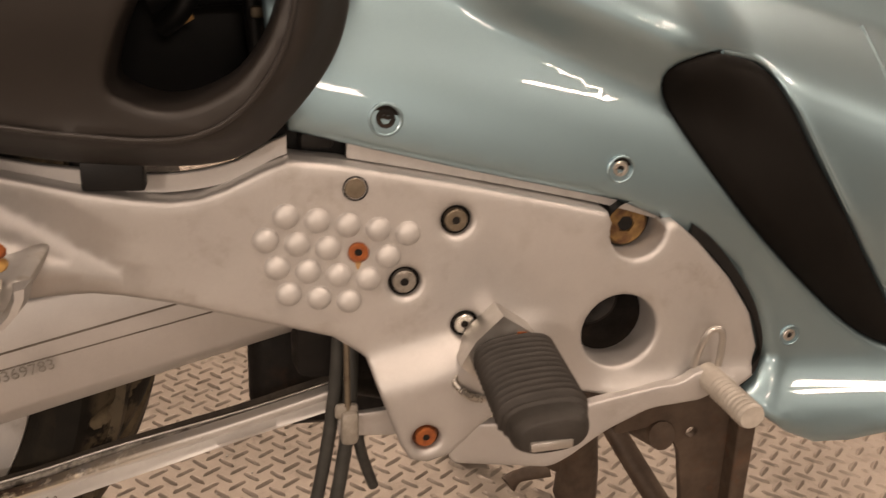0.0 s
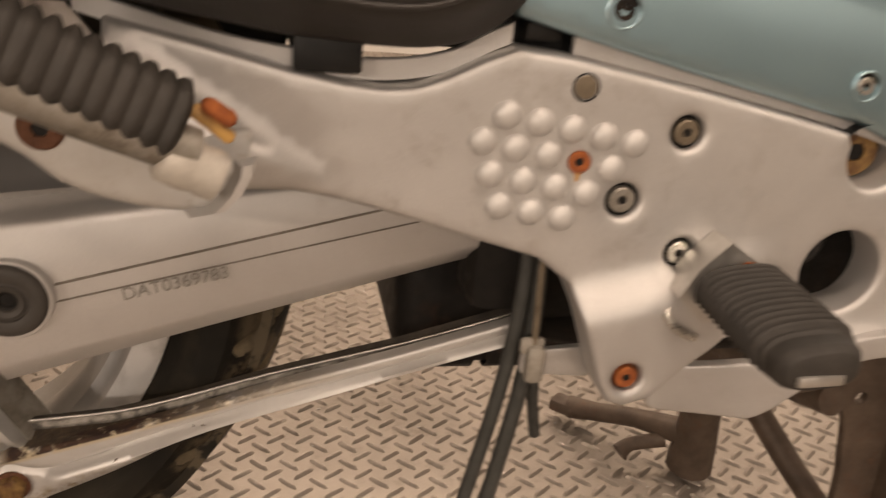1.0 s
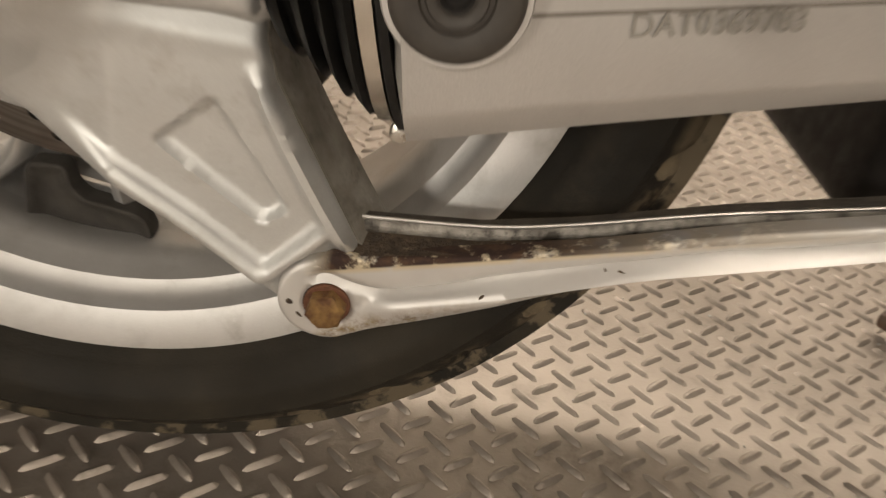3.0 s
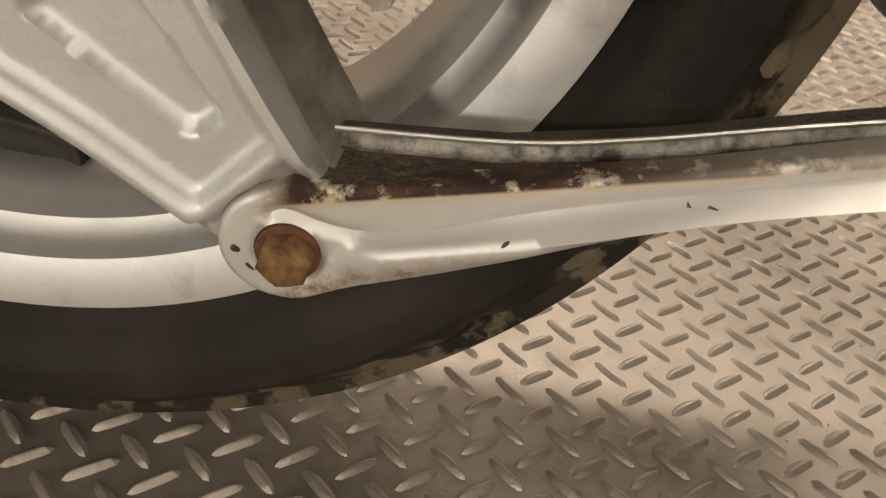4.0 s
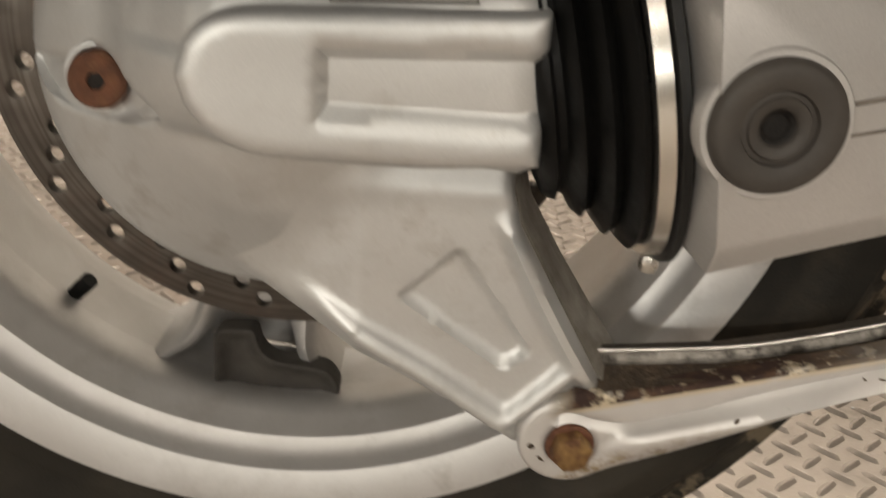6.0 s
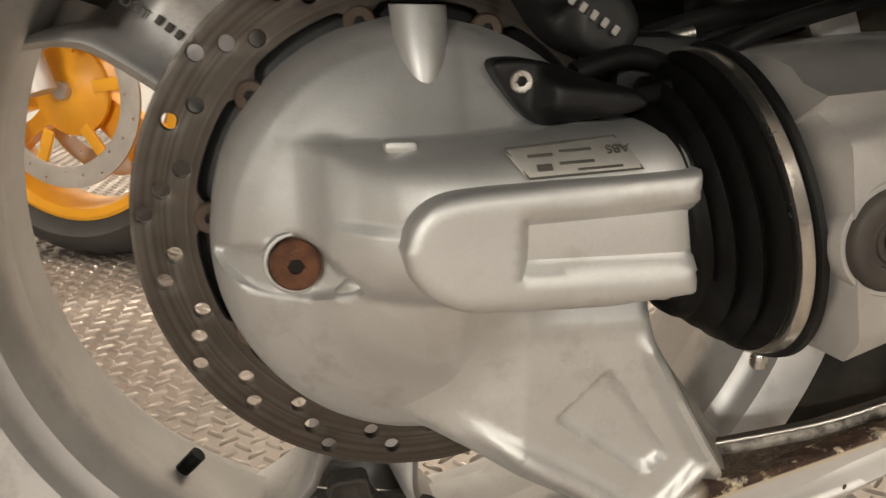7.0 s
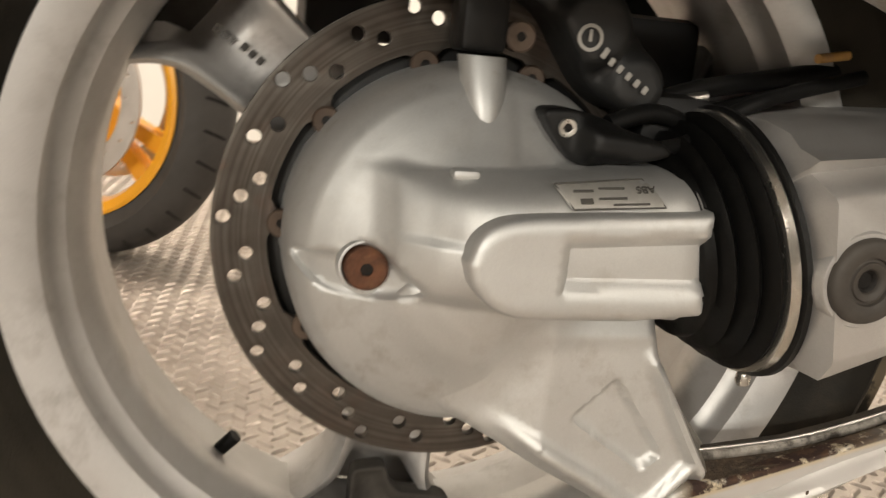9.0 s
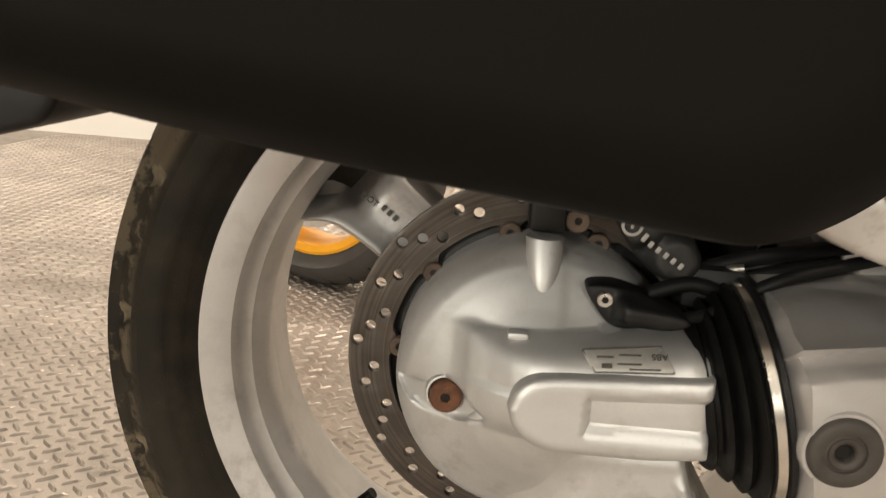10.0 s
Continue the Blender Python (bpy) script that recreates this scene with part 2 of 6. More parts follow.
def filleted(points, r, n=5):
    """A closed outline with its corners rounded to about r."""
    p = [Vector(q) for q in points]
    out = []
    for i, b in enumerate(p):
        a, c = p[i - 1], p[(i + 1) % len(p)]
        k = min(r, 0.45 * (a - b).length, 0.45 * (c - b).length)
        s, e = b + (a - b).normalized() * k, b + (c - b).normalized() * k
        out += [(1 - t) ** 2 * s + 2 * t * (1 - t) * b + t * t * e for t in [j / n for j in range(n + 1)]]
    return out


def disc_loop(x, z, r, n=28):
    return [Vector((x + r * math.cos(6.28318 * i / n), z + r * math.sin(6.28318 * i / n))) for i in range(n)]


def dense(loop, step):
    out = []
    for i, a in enumerate(loop):
        b = loop[(i + 1) % len(loop)]
        k = max(1, int((b - a).length / step))
        out += [a + (b - a) * (j / k) for j in range(k)]
    return out


def inside(P, loop):
    a = np.array(loop)
    b = np.roll(a, -1, 0)
    x, z = P[:, :1], P[:, 1:]
    dz = np.where(np.abs(b[:, 1] - a[:, 1]) < 1e-12, 1e-12, b[:, 1] - a[:, 1])
    cross = ((a[:, 1] > z) != (b[:, 1] > z)) & (x < (b[:, 0] - a[:, 0]) * (z - a[:, 1]) / dz + a[:, 0])
    return cross.sum(1) % 2 == 1


def distance(P, loop, closed=True):
    a = np.array(loop)
    b = np.roll(a, -1, 0)
    if not closed:
        a, b = a[:-1], b[:-1]
    d = b - a
    t = np.clip(((P[:, None] - a) * d).sum(2) / np.maximum((d * d).sum(1), 1e-18), 0, 1)
    return np.linalg.norm(P[:, None] - a - t[..., None] * d, axis=2).min(1)


def smooth_step(v, a, b):
    t = np.clip((v - a) / (b - a), 0, 1)
    return t * t * (3 - 2 * t)


def beside(line, d, closed=False):
    """The line moved sideways by d."""
    p = [Vector(q) for q in line]
    m = len(p)
    out = []
    for i in range(m):
        t = (p[(i + 1) % m if closed else min(i + 1, m - 1)] - p[i - 1 if closed else max(i - 1, 0)]).normalized()
        out.append(p[i] + Vector((-t[1], t[0])) * d)
    return out + out[:1] if closed else out


def sheet(outer, holes, height, thick, r=0.003, step=0.006, extra=(), rails=()):
    """A cast or moulded plate that faces -y: outline and holes in (x, z), front face y = height(P), rounded edges, walls going back."""
    loops = [dense([Vector(p) for p in l], step * 0.6) for l in (outer, *holes)]
    pts, edges = [], []
    for l in loops:
        n0 = len(pts)
        pts += [(v[0], v[1]) for v in l]
        edges += [(n0 + i, n0 + (i + 1) % len(l)) for i in range(len(l))]
    for rail in rails:
        l = [Vector(q) for q in rail]
        row = [l[0]]
        for p, q in zip(l, l[1:]):
            k = max(1, int((q - p).length / (step * 0.7)))
            row += [p + (q - p) * (j / k) for j in range(1, k + 1)]
        n0 = len(pts)
        pts += [(v[0], v[1]) for v in row]
        edges += [(n0 + i, n0 + i + 1) for i in range(len(row) - 1)]
    cand = []
    for l in loops + [dense([Vector(p) for p in e], step * 0.6) for e in extra]:
        a = np.array(l)
        t = np.roll(a, -1, 0) - np.roll(a, 1, 0)
        nrm = np.stack([-t[:, 1], t[:, 0]], 1) / np.maximum(np.linalg.norm(t, axis=1), 1e-9)[:, None]
        for d in (0.12 * r, 0.4 * r, r):
            cand += [(a + nrm * d, 0.85 * d), (a - nrm * d, 0.85 * d)]
    x0, x1 = min(p[0] for p in pts), max(p[0] for p in pts)
    z0, z1 = min(p[1] for p in pts), max(p[1] for p in pts)
    gx, gz = np.meshgrid(np.arange(x0, x1, step), np.arange(z0, z1, step * 0.87))
    gx[1::2] += step / 2
    cand.append((np.stack([gx.ravel(), gz.ravel()], 1), r + 0.35 * step))
    for P, d in cand:
        for rail in rails:
            if len(P):
                P = P[distance(P, [tuple(q) for q in rail], False) > 0.55 * step]
        if not len(P):
            continue
        ok = inside(P, loops[0])
        for l in loops[1:]:
            ok &= ~inside(P, l)
        P = P[ok]
        if len(P):
            near = np.min([distance(P, l) for l in loops], 0)
            pts += [tuple(p) for p in P[near >= d * 0.999]]
    v2, _, f2, *_ = delaunay_2d_cdt([Vector(p) for p in pts], edges, [], 1, 1e-6)
    V = np.array([(v[0], v[1]) for v in v2])
    F = np.array([f for f in f2 if len(f) == 3])
    mid = V[F].mean(1)
    keep = inside(mid, loops[0])
    for l in loops[1:]:
        keep &= ~inside(mid, l)
    F = F[keep]
    d = np.min([distance(V, l) for l in loops], 0)
    k = np.clip(r - d, 0, r)
    Y = height(V) + r - np.sqrt(np.maximum(r * r - k * k, 0))
    bm = bmesh.new()
    front = [bm.verts.new((V[i, 0], Y[i], V[i, 1])) for i in range(len(V))]
    for f in F:
        bm.faces.new([front[i] for i in f])
    rim = [e for e in bm.edges if len(e.link_faces) == 1]
    made = bmesh.ops.extrude_edge_only(bm, edges=rim)["geom"]
    for v in (g for g in made if isinstance(g, bmesh.types.BMVert)):
        v.co.y += thick
    bmesh.ops.delete(bm, geom=[v for v in bm.verts if not v.link_faces], context="VERTS")
    bmesh.ops.recalc_face_normals(bm, faces=bm.faces)
    if sum(f.normal.y * f.calc_area() for f in bm.faces) > 0:
        bmesh.ops.reverse_faces(bm, faces=bm.faces)
    return bm


def lathe(profile, centre=(0, 0, 0), axis="y", seg=64, closed=False, hexed=(), start=0.0, sweep=2 * math.pi, bm=None):
    """Turns (radius, along) points about an axis through centre. hexed: indices of profile points that go round as a hexagon."""
    bm = bm or bmesh.new()
    full = sweep > 6.28
    n = seg if full else seg + 1
    rows = []
    for i, (r, a) in enumerate(profile):
        row = []
        for j in range(n):
            w = start + sweep * j / seg
            rr = r * math.cos(math.pi / 6) / math.cos((w % (math.pi / 3)) - math.pi / 6) if i in hexed else r
            c, s = rr * math.cos(w), rr * math.sin(w)
            q = {"y": (c, a, s), "x": (a, c, s), "z": (c, s, a)}[axis]
            row.append(bm.verts.new((centre[0] + q[0], centre[1] + q[1], centre[2] + q[2])))
        rows.append(row)
    k = len(rows)
    for i in range(k if closed else k - 1):
        for j in range(seg):
            a, b = rows[i], rows[(i + 1) % k]
            j2 = (j + 1) % n
            bm.faces.new((a[j], a[j2], b[j2], b[j]))
    bmesh.ops.remove_doubles(bm, verts=bm.verts, dist=1e-6)
    bmesh.ops.recalc_face_normals(bm, faces=bm.faces)
    return bm


def loft(rings, caps=True, bm=None):
    bm = bm or bmesh.new()
    rows = [[bm.verts.new(p) for p in ring] for ring in rings]
    n = len(rows[0])
    for a, b in zip(rows, rows[1:]):
        for j in range(n):
            bm.faces.new((a[j], a[(j + 1) % n], b[(j + 1) % n], b[j]))
    if caps:
        bm.faces.new(rows[0])
        bm.faces.new(rows[-1])
    bmesh.ops.recalc_face_normals(bm, faces=bm.faces)
    return bm


def sweep(points, radius, seg=12, bm=None, squash=1.0, n=5):
    """A round bar or hose along a smooth line; radius a number or one per given point."""
    line = rounded(points, n, closed=False) if len(points) > 2 else [Vector(p) for p in points]
    rad = [radius] * len(points) if isinstance(radius, (int, float)) else list(radius)
    rings, up = [], Vector((0.31, 0.2, 0.93)).normalized()
    for i, p in enumerate(line):
        d = (line[min(i + 1, len(line) - 1)] - line[max(i - 1, 0)]).normalized()
        u = (up - d * up.dot(d)).normalized()
        v = d.cross(u)
        up = u
        f = i / max(1, len(line) - 1) * (len(rad) - 1)
        k = min(int(f), len(rad) - 2)
        r = rad[k] + (rad[k + 1] - rad[k]) * (f - k)
        rings.append([p + (u * math.cos(6.28318 * j / seg) + v * squash * math.sin(6.28318 * j / seg)) * r for j in range(seg)])
    return loft(rings, True, bm)


def block(size, centre, bevel=0.002, m=None, seg=2, bm=None):
    own = bmesh.new()
    bmesh.ops.create_cube(own, size=1.0, matrix=Matrix.Diagonal((*size, 1)))
    if bevel:
        bmesh.ops.bevel(own, geom=own.edges[:], offset=bevel, segments=seg, affect="EDGES", profile=0.5)
    bmesh.ops.transform(own, matrix=Matrix.Translation(centre) @ (m or Matrix()), verts=own.verts)
    return own


def turned_to(direction):
    """A turn that lays the z axis along direction."""
    return Vector(direction).normalized().to_track_quat("Z", "Y").to_matrix().to_4x4()


def socket_bolt(name, centre, r, material, parent, label="", depth=0.006, recess=0.45, direction=(0, -1, 0), proud=0.0):
    """A socket-head bolt whose face looks along direction."""
    c = r * 0.12
    prof = [(0.0, -0.55 * r), (recess * r, -0.55 * r), (recess * r, -0.02 * r), (recess * r * 1.12, 0), (r - c, 0), (r, -c), (r, -depth)]
    bm = lathe(prof, (0, 0, 0), "z", 36, hexed=(1, 2))
    bmesh.ops.transform(bm, matrix=Matrix.Translation(Vector(centre) + Vector(direction) * proud) @ turned_to(direction), verts=bm.verts)
    # dark disc just below the face stands in for the socket's shaded depth
    own = bmesh.new()
    bmesh.ops.create_circle(own, cap_ends=True, segments=6, radius=recess * r * 0.98, matrix=Matrix.Translation(Vector(centre) + Vector(direction) * (proud - 0.10 * r)) @ turned_to(direction))
    if recess:
        part("socket", own, FRAME_DARK, parent, "", 30, False)
    else:
        own.free()
    return part(name, bm, material, parent, label, 30)


def hex_bolt(name, centre, r, height, material, parent, label="", direction=(0, -1, 0), washer=1.25):
    prof = [(0.0, height), (r * 0.72, height), (r * 0.80, height * 0.97), (r, height * 0.84), (r, 0.15 * height), (r * washer, 0.15 * height), (r * washer, 0.0)]
    bm = lathe(prof, (0, 0, 0), "z", 36, hexed=(3, 4))
    bmesh.ops.transform(bm, matrix=Matrix.Translation(centre) @ turned_to(direction) @ pose(0, 0, 0, 0, 0, 17), verts=bm.verts)
    return part(name, bm, material, parent, label, 30)


def lettering(name, text, size, m, material, parent=None, label="", depth=0.0006):
    cu = bpy.data.curves.new(name, "FONT")
    cu.body, cu.size, cu.extrude, cu.align_x = text, size, depth, "LEFT"
    tmp = bpy.data.objects.new(name, cu)
    scene.collection.objects.link(tmp)
    me = bpy.data.meshes.new_from_object(tmp.evaluated_get(bpy.context.evaluated_depsgraph_get()))
    bpy.data.objects.remove(tmp)
    me.transform(m)
    me.materials.clear()
    me.materials.append(material)
    ob = new(name, me)
    held(ob, parent)
    if label:
        ob["label"] = label
    return ob


def thing(name, at, label, category, group=""):
    ob = new(name)
    ob.location = at
    return tagged(ob, label, category, group)

# ---- the room ----


def slab(name, x0, x1, y0, y1, z0, z1, material, label):
    bm = block((x1 - x0, y1 - y0, z1 - z0), ((x0 + x1) / 2, (y0 + y1) / 2, (z0 + z1) / 2), 0)
    return tagged(part(name, bm, material, None, "", 30, False), label, name.split("_")[0], kind="structure")


floor = slab("floor", -5.0, 5.4, -7.0, 3.0, -0.08, 0.0, FLOOR, "worn warm grey chequer plate floor with raised treads")
slab("wall_north", -5.1, 5.5, 3.0, 3.1, -0.08, 3.1, WALL, "plain off-white painted wall behind the motorcycles")
slab("wall_south", -5.1, 5.5, -7.1, -7.0, -0.08, 3.1, BARE_WALL, "plain grey painted wall")
slab("wall_west", -5.1, -5.0, -7.0, 3.0, -0.08, 3.1, BARE_WALL, "plain grey painted wall")
slab("wall_east", 5.4, 5.5, -7.0, 3.0, -0.08, 3.1, BARE_WALL, "plain grey painted wall")
slab("ceiling", -5.1, 5.5, -7.1, 3.1, 3.1, 3.2, CEILING, "plain pale painted ceiling")

# raised treads of the floor: a square lattice of leaf-shaped bars, two directions in turn
Q, TURN_Q, QX, QY = 0.03129, -0.0509, 0.34956, 0.22521


def tread_field(x0, x1, y0, y1, sides, skip=None):
    ca, sa = math.cos(TURN_Q), math.sin(TURN_Q)
    span = int(max(abs(x1 - QX), abs(x0 - QX), abs(y0 - QY), abs(y1 - QY)) * 1.5 / Q)
    i, j = np.meshgrid(np.arange(-span, span), np.arange(-span, span))
    i, j = i.ravel(), j.ravel()
    rng = np.random.default_rng(7)
    spots = []
    for shift, turn in ((0.0, -44.5), (0.5, 37.5)):
        u, v = (i + shift) * Q, (j + shift) * Q
        x, y = QX + ca * u - sa * v, QY + sa * u + ca * v
        ok = (x > x0) & (x < x1) & (y > y0) & (y < y1)
        if skip is not None:
            ok &= ~((x > skip[0]) & (x < skip[1]) & (y > skip[2]) & (y < skip[3]))
        spots.append((x[ok], y[ok], radians(turn)))
    half, wide, high = 0.0137, 0.0041, 0.0034
    ring = [(half * math.cos(a), wide * math.copysign(abs(math.sin(a)) ** 0.8, math.sin(a))) for a in [2 * math.pi * k / sides for k in range(sides)]]
    tmpl = [(x, y, -0.0004) for x, y in ring] + [(0.76 * x, 0.26 * y, high * 0.92) for x, y in ring] + [(-half * 0.5, 0, high), (half * 0.5, 0, high)]
    tmpl = np.array(tmpl)
    faces = []
    n = sides
    for k in range(n):
        k2 = (k + 1) % n
        faces.append((k, k2, n + k2, n + k))
    ends = [2 * n + (1 if tmpl[n + k][0] > 0 else 0) for k in range(n)]
    for k in range(n):
        k2 = (k + 1) % n
        if ends[k] == ends[k2]:
            faces.append((n + k, n + k2, ends[k]))
        else:
            faces.append((n + k, n + k2, ends[k2], ends[k]))
    V, F, base = [], [], 0
    for x, y, turn in spots:
        for px, py in zip(x, y):
            w = turn + rng.normal(0, 0.02)
            c, s = math.cos(w), math.sin(w)
            k = rng.normal(1.0, 0.03)
            curved = tmpl[:, 1] + (0.0012 - 9.0 * tmpl[:, 0] ** 2) * (0.35 if turn < 0 else 0.8)
            V.append(np.stack([px + k * (c * tmpl[:, 0] - s * curved), py + k * (s * tmpl[:, 0] + c * curved), tmpl[:, 2] * rng.normal(1.0, 0.06)], 1))
            F += [tuple(q + base for q in f) for f in faces]
            base += len(tmpl)
    me = bpy.data.meshes.new("tread_pattern")
    me.from_pydata(np.concatenate(V).tolist(), [], F)
    me.materials.append(FLOOR)
    me.polygons.foreach_set("use_smooth", [True] * len(me.polygons))
    me.set_sharp_from_angle(angle=radians(50))
    ob = new("tread_pattern", me)
    ob.parent = floor
    return tagged(ob, "raised leaf-shaped treads of the chequer plate", kind="stuff")


tread_field(-0.45, 1.5, -0.35, 1.0, 10)
tread_field(-1.9, 2.1, -0.7, 2.98, 6, (-0.45, 1.5, -0.35, 1.0))

# small pale crumbs lying on the floor
rng = random.Random(11)
crumbs = bmesh.new()
for k in range(150):
    x, y, r = rng.uniform(-0.3, 0.9), rng.uniform(-0.35, 0.8), rng.uniform(0.0006, 0.0019)
    bmesh.ops.create_icosphere(crumbs, subdivisions=1, radius=1.0, matrix=Matrix.Translation((x, y, 0.0006)) @ pose(0, 0, 0, 0, 0, rng.uniform(0, 180)) @ Matrix.Diagonal((r, r * rng.uniform(0.4, 1.6), 0.0007, 1)))
tagged(part("floor_debris", crumbs, WHITE_PRINT), "scattered pale crumbs and grit on the floor", "debris", kind="stuff")

# ---- the motorcycle ----
bike = thing("motorcycle", (0.35, 0.05, 0.0), "silver and pale teal motorcycle on its centre stand, rusty bolts", "motorcycle")
AX, AZ = 0.0, 0.332
MID = 0.052


# rear wheel: rim with three spokes, tyre, disc
def rim_profile():
    near = [(0.218, -0.004), (0.232, -0.014), (0.2355, -0.0175), (0.2345, -0.0205), (0.224, -0.0195), (0.2135, -0.0145), (0.2115, -0.008),
            (0.2085, -0.003), (0.203, 0.0), (0.2005, 0.006), (0.1975, 0.012), (0.1950, 0.017), (0.1945, 0.026), (0.1965, 0.036), (0.2010, 0.060), (0.2050, 0.085)]
    far = [(0.2080, 0.100), (0.2110, 0.110)] + [(r, 2 * MID - y) for r, y in reversed(near[:6])]
    back = [(0.212, MID + 0.045), (0.198, MID + 0.03), (0.198, MID - 0.03), (0.212, MID - 0.045)]
    return near + far + back


def dusty_shaded_rim():
    """Rim paint, browner inside the outer lip: brake dust with shade put into the colour."""
    m = RIM_SILVER.copy()
    m.name = "dusty_shaded_rim_silver"
    nd, lk = m.node_tree.nodes, m.node_tree.links
    bsdf = nd["Principled BSDF"]
    tc = nd.new("ShaderNodeTexCoord").outputs["Object"]
    off = nd.new("ShaderNodeVectorMath")
    off.operation = "SUBTRACT"
    lk.new(tc, off.inputs[0])
    off.inputs[1].default_value = (AX, 0, AZ)
    flat = nd.new("ShaderNodeVectorMath")
    flat.operation = "MULTIPLY"
    lk.new(off.outputs[0], flat.inputs[0])
    flat.inputs[1].default_value = (1, 0, 1)
    size = nd.new("ShaderNodeVectorMath")
    size.operation = "LENGTH"
    lk.new(flat.outputs[0], size.inputs[0])
    band = nd.new("ShaderNodeMapRange")
    band.inputs["From Min"].default_value, band.inputs["From Max"].default_value = 0.2135, 0.2105
    band.inputs["To Min"].default_value, band.inputs["To Max"].default_value = 0.0, 0.20
    lk.new(size.outputs["Value"], band.inputs["Value"])
    dust_shade = multiplied(nd, lk, band.outputs["Result"], noise_ramp(nd, lk, tc, 22.0, 0.25, 0.60, 6.0, 0.65))
    old = bsdf.inputs["Base Color"].links[0].from_socket
    lk.new(mixed(nd, lk, dust_shade, old, (0.19, 0.165, 0.135)), bsdf.inputs["Base Color"])
    return m


DUSTY_SHADED_RIM = dusty_shaded_rim()
rim = part("rear_wheel", lathe(rim_profile(), (AX, 0, AZ), "y", 144, closed=True), DUSTY_SHADED_RIM, bike, "silver painted three-spoke cast rear wheel", 32)


def spoke(angle):
    """A wide cast spoke with raised edges and a sunken panel, from hub to rim."""
    c, s = math.cos(radians(angle)), math.sin(radians(angle))
    bm = bmesh.new()
    rows = []
    for k in range(29):
        t = k / 28
        r = 0.060 + t * 0.141
        w = 0.036 - 0.007 * math.sin(math.pi * min(1.0, t * 1.1)) + 0.030 * max(0.0, (t - 0.72) / 0.28) ** 2.2
        lip = min(0.0085, w * 0.25)
        y0, y1, yb = 0.034, 0.046, 0.078 if t <= 0.70 else 0.078 + 0.016 * min(1.0, (t - 0.70) / 0.14)
        if t > 0.70:
            y1 = 0.046 + 0.044 * min(1.0, (t - 0.70) / 0.14)
        sec = [(-w, yb), (-w - 0.001, y0 + 0.006), (-w + 0.003, y0), (-w + lip, y0 + 0.0015), (-w + lip + 0.006, y1), (0, y1 + 0.001),
               (w - lip - 0.006, y1), (w - lip, y0 + 0.0015), (w - 0.003, y0), (w + 0.001, y0 + 0.006), (w, yb)]
        rows.append([bm.verts.new((AX + r * c - a * s, y, AZ + r * s + a * c)) for a, y in sec])
    n = len(rows[0])
    for a, b in zip(rows, rows[1:]):
        for j in range(n):
            bm.faces.new((a[j], a[(j + 1) % n], b[(j + 1) % n], b[j]))
    bm.faces.new(rows[0])
    bm.faces.new(rows[-1])
    bmesh.ops.recalc_face_normals(bm, faces=bm.faces)
    part("spoke", bm, DUSTY_SHADED_RIM, rim, "", 70)
    # dark sheet: road grime and the hollow's shade in one colour
    shade_rows = []
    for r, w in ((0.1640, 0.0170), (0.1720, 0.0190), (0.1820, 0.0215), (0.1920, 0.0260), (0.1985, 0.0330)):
        shade_rows.append([(AX + r * c - a * s, y, AZ + r * s + a * c) for a, y in ((-0.85 * w, 0.0872), (0.85 * w, 0.0872), (0.85 * w, 0.0895), (-0.85 * w, 0.0895))])
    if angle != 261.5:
        part("hollow_shade", loft(shade_rows), GRIME_SHADE, rim, "dark sheet for grime and shade in the hollow of the spoke", 40)


for angle in (141.5, 261.5, 21.5):
    spoke(angle)
part("hub", lathe([(0.0, 0.02), (0.060, 0.02), (0.072, 0.03), (0.076, 0.05), (0.072, 0.085), (0.03, 0.09), (0.0, 0.09)], (AX, 0, AZ), "y", 64), RIM_SILVER, rim)
lettering("cast_lettering", "DOT", 0.0066, pose(-0.1365, 0.0452, 0.4325, 90, 0, 0) @ pose(0, 0, 0, 0, 0, -34), DARK_PRINT, rim, "small cast letters on the spoke")
for k in range(3):
    bar = block((0.0034, 0.0012, 0.0046), (0, 0, 0), 0.0004)
    bmesh.ops.transform(bar, matrix=Matrix.Translation((-0.1185 + 0.0044 * k, 0.0452, 0.4245 - 0.0034 * k)) @ pose(0, 0, 0, 0, 38, 0), verts=bar.verts)
    part("cast_mark", bar, DARK_PRINT, rim)
# lowest spoke's foot: a dark sheet for the shaded hollow turning along the rim
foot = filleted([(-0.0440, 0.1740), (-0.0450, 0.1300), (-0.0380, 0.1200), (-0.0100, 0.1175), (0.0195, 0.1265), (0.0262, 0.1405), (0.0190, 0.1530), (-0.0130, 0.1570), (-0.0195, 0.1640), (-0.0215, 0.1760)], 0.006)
part("hollow_shade", sheet(foot, [], lambda P: 0.0275 + 0.0065 * smooth_step(distance(P, foot), 0.0, 0.010), 0.012, 0.002, 0.004), GRIME_SHADE, rim, "dark sheet standing in for the shaded hollow at the foot of the spoke", 60)


TREAD_ROWS = 41


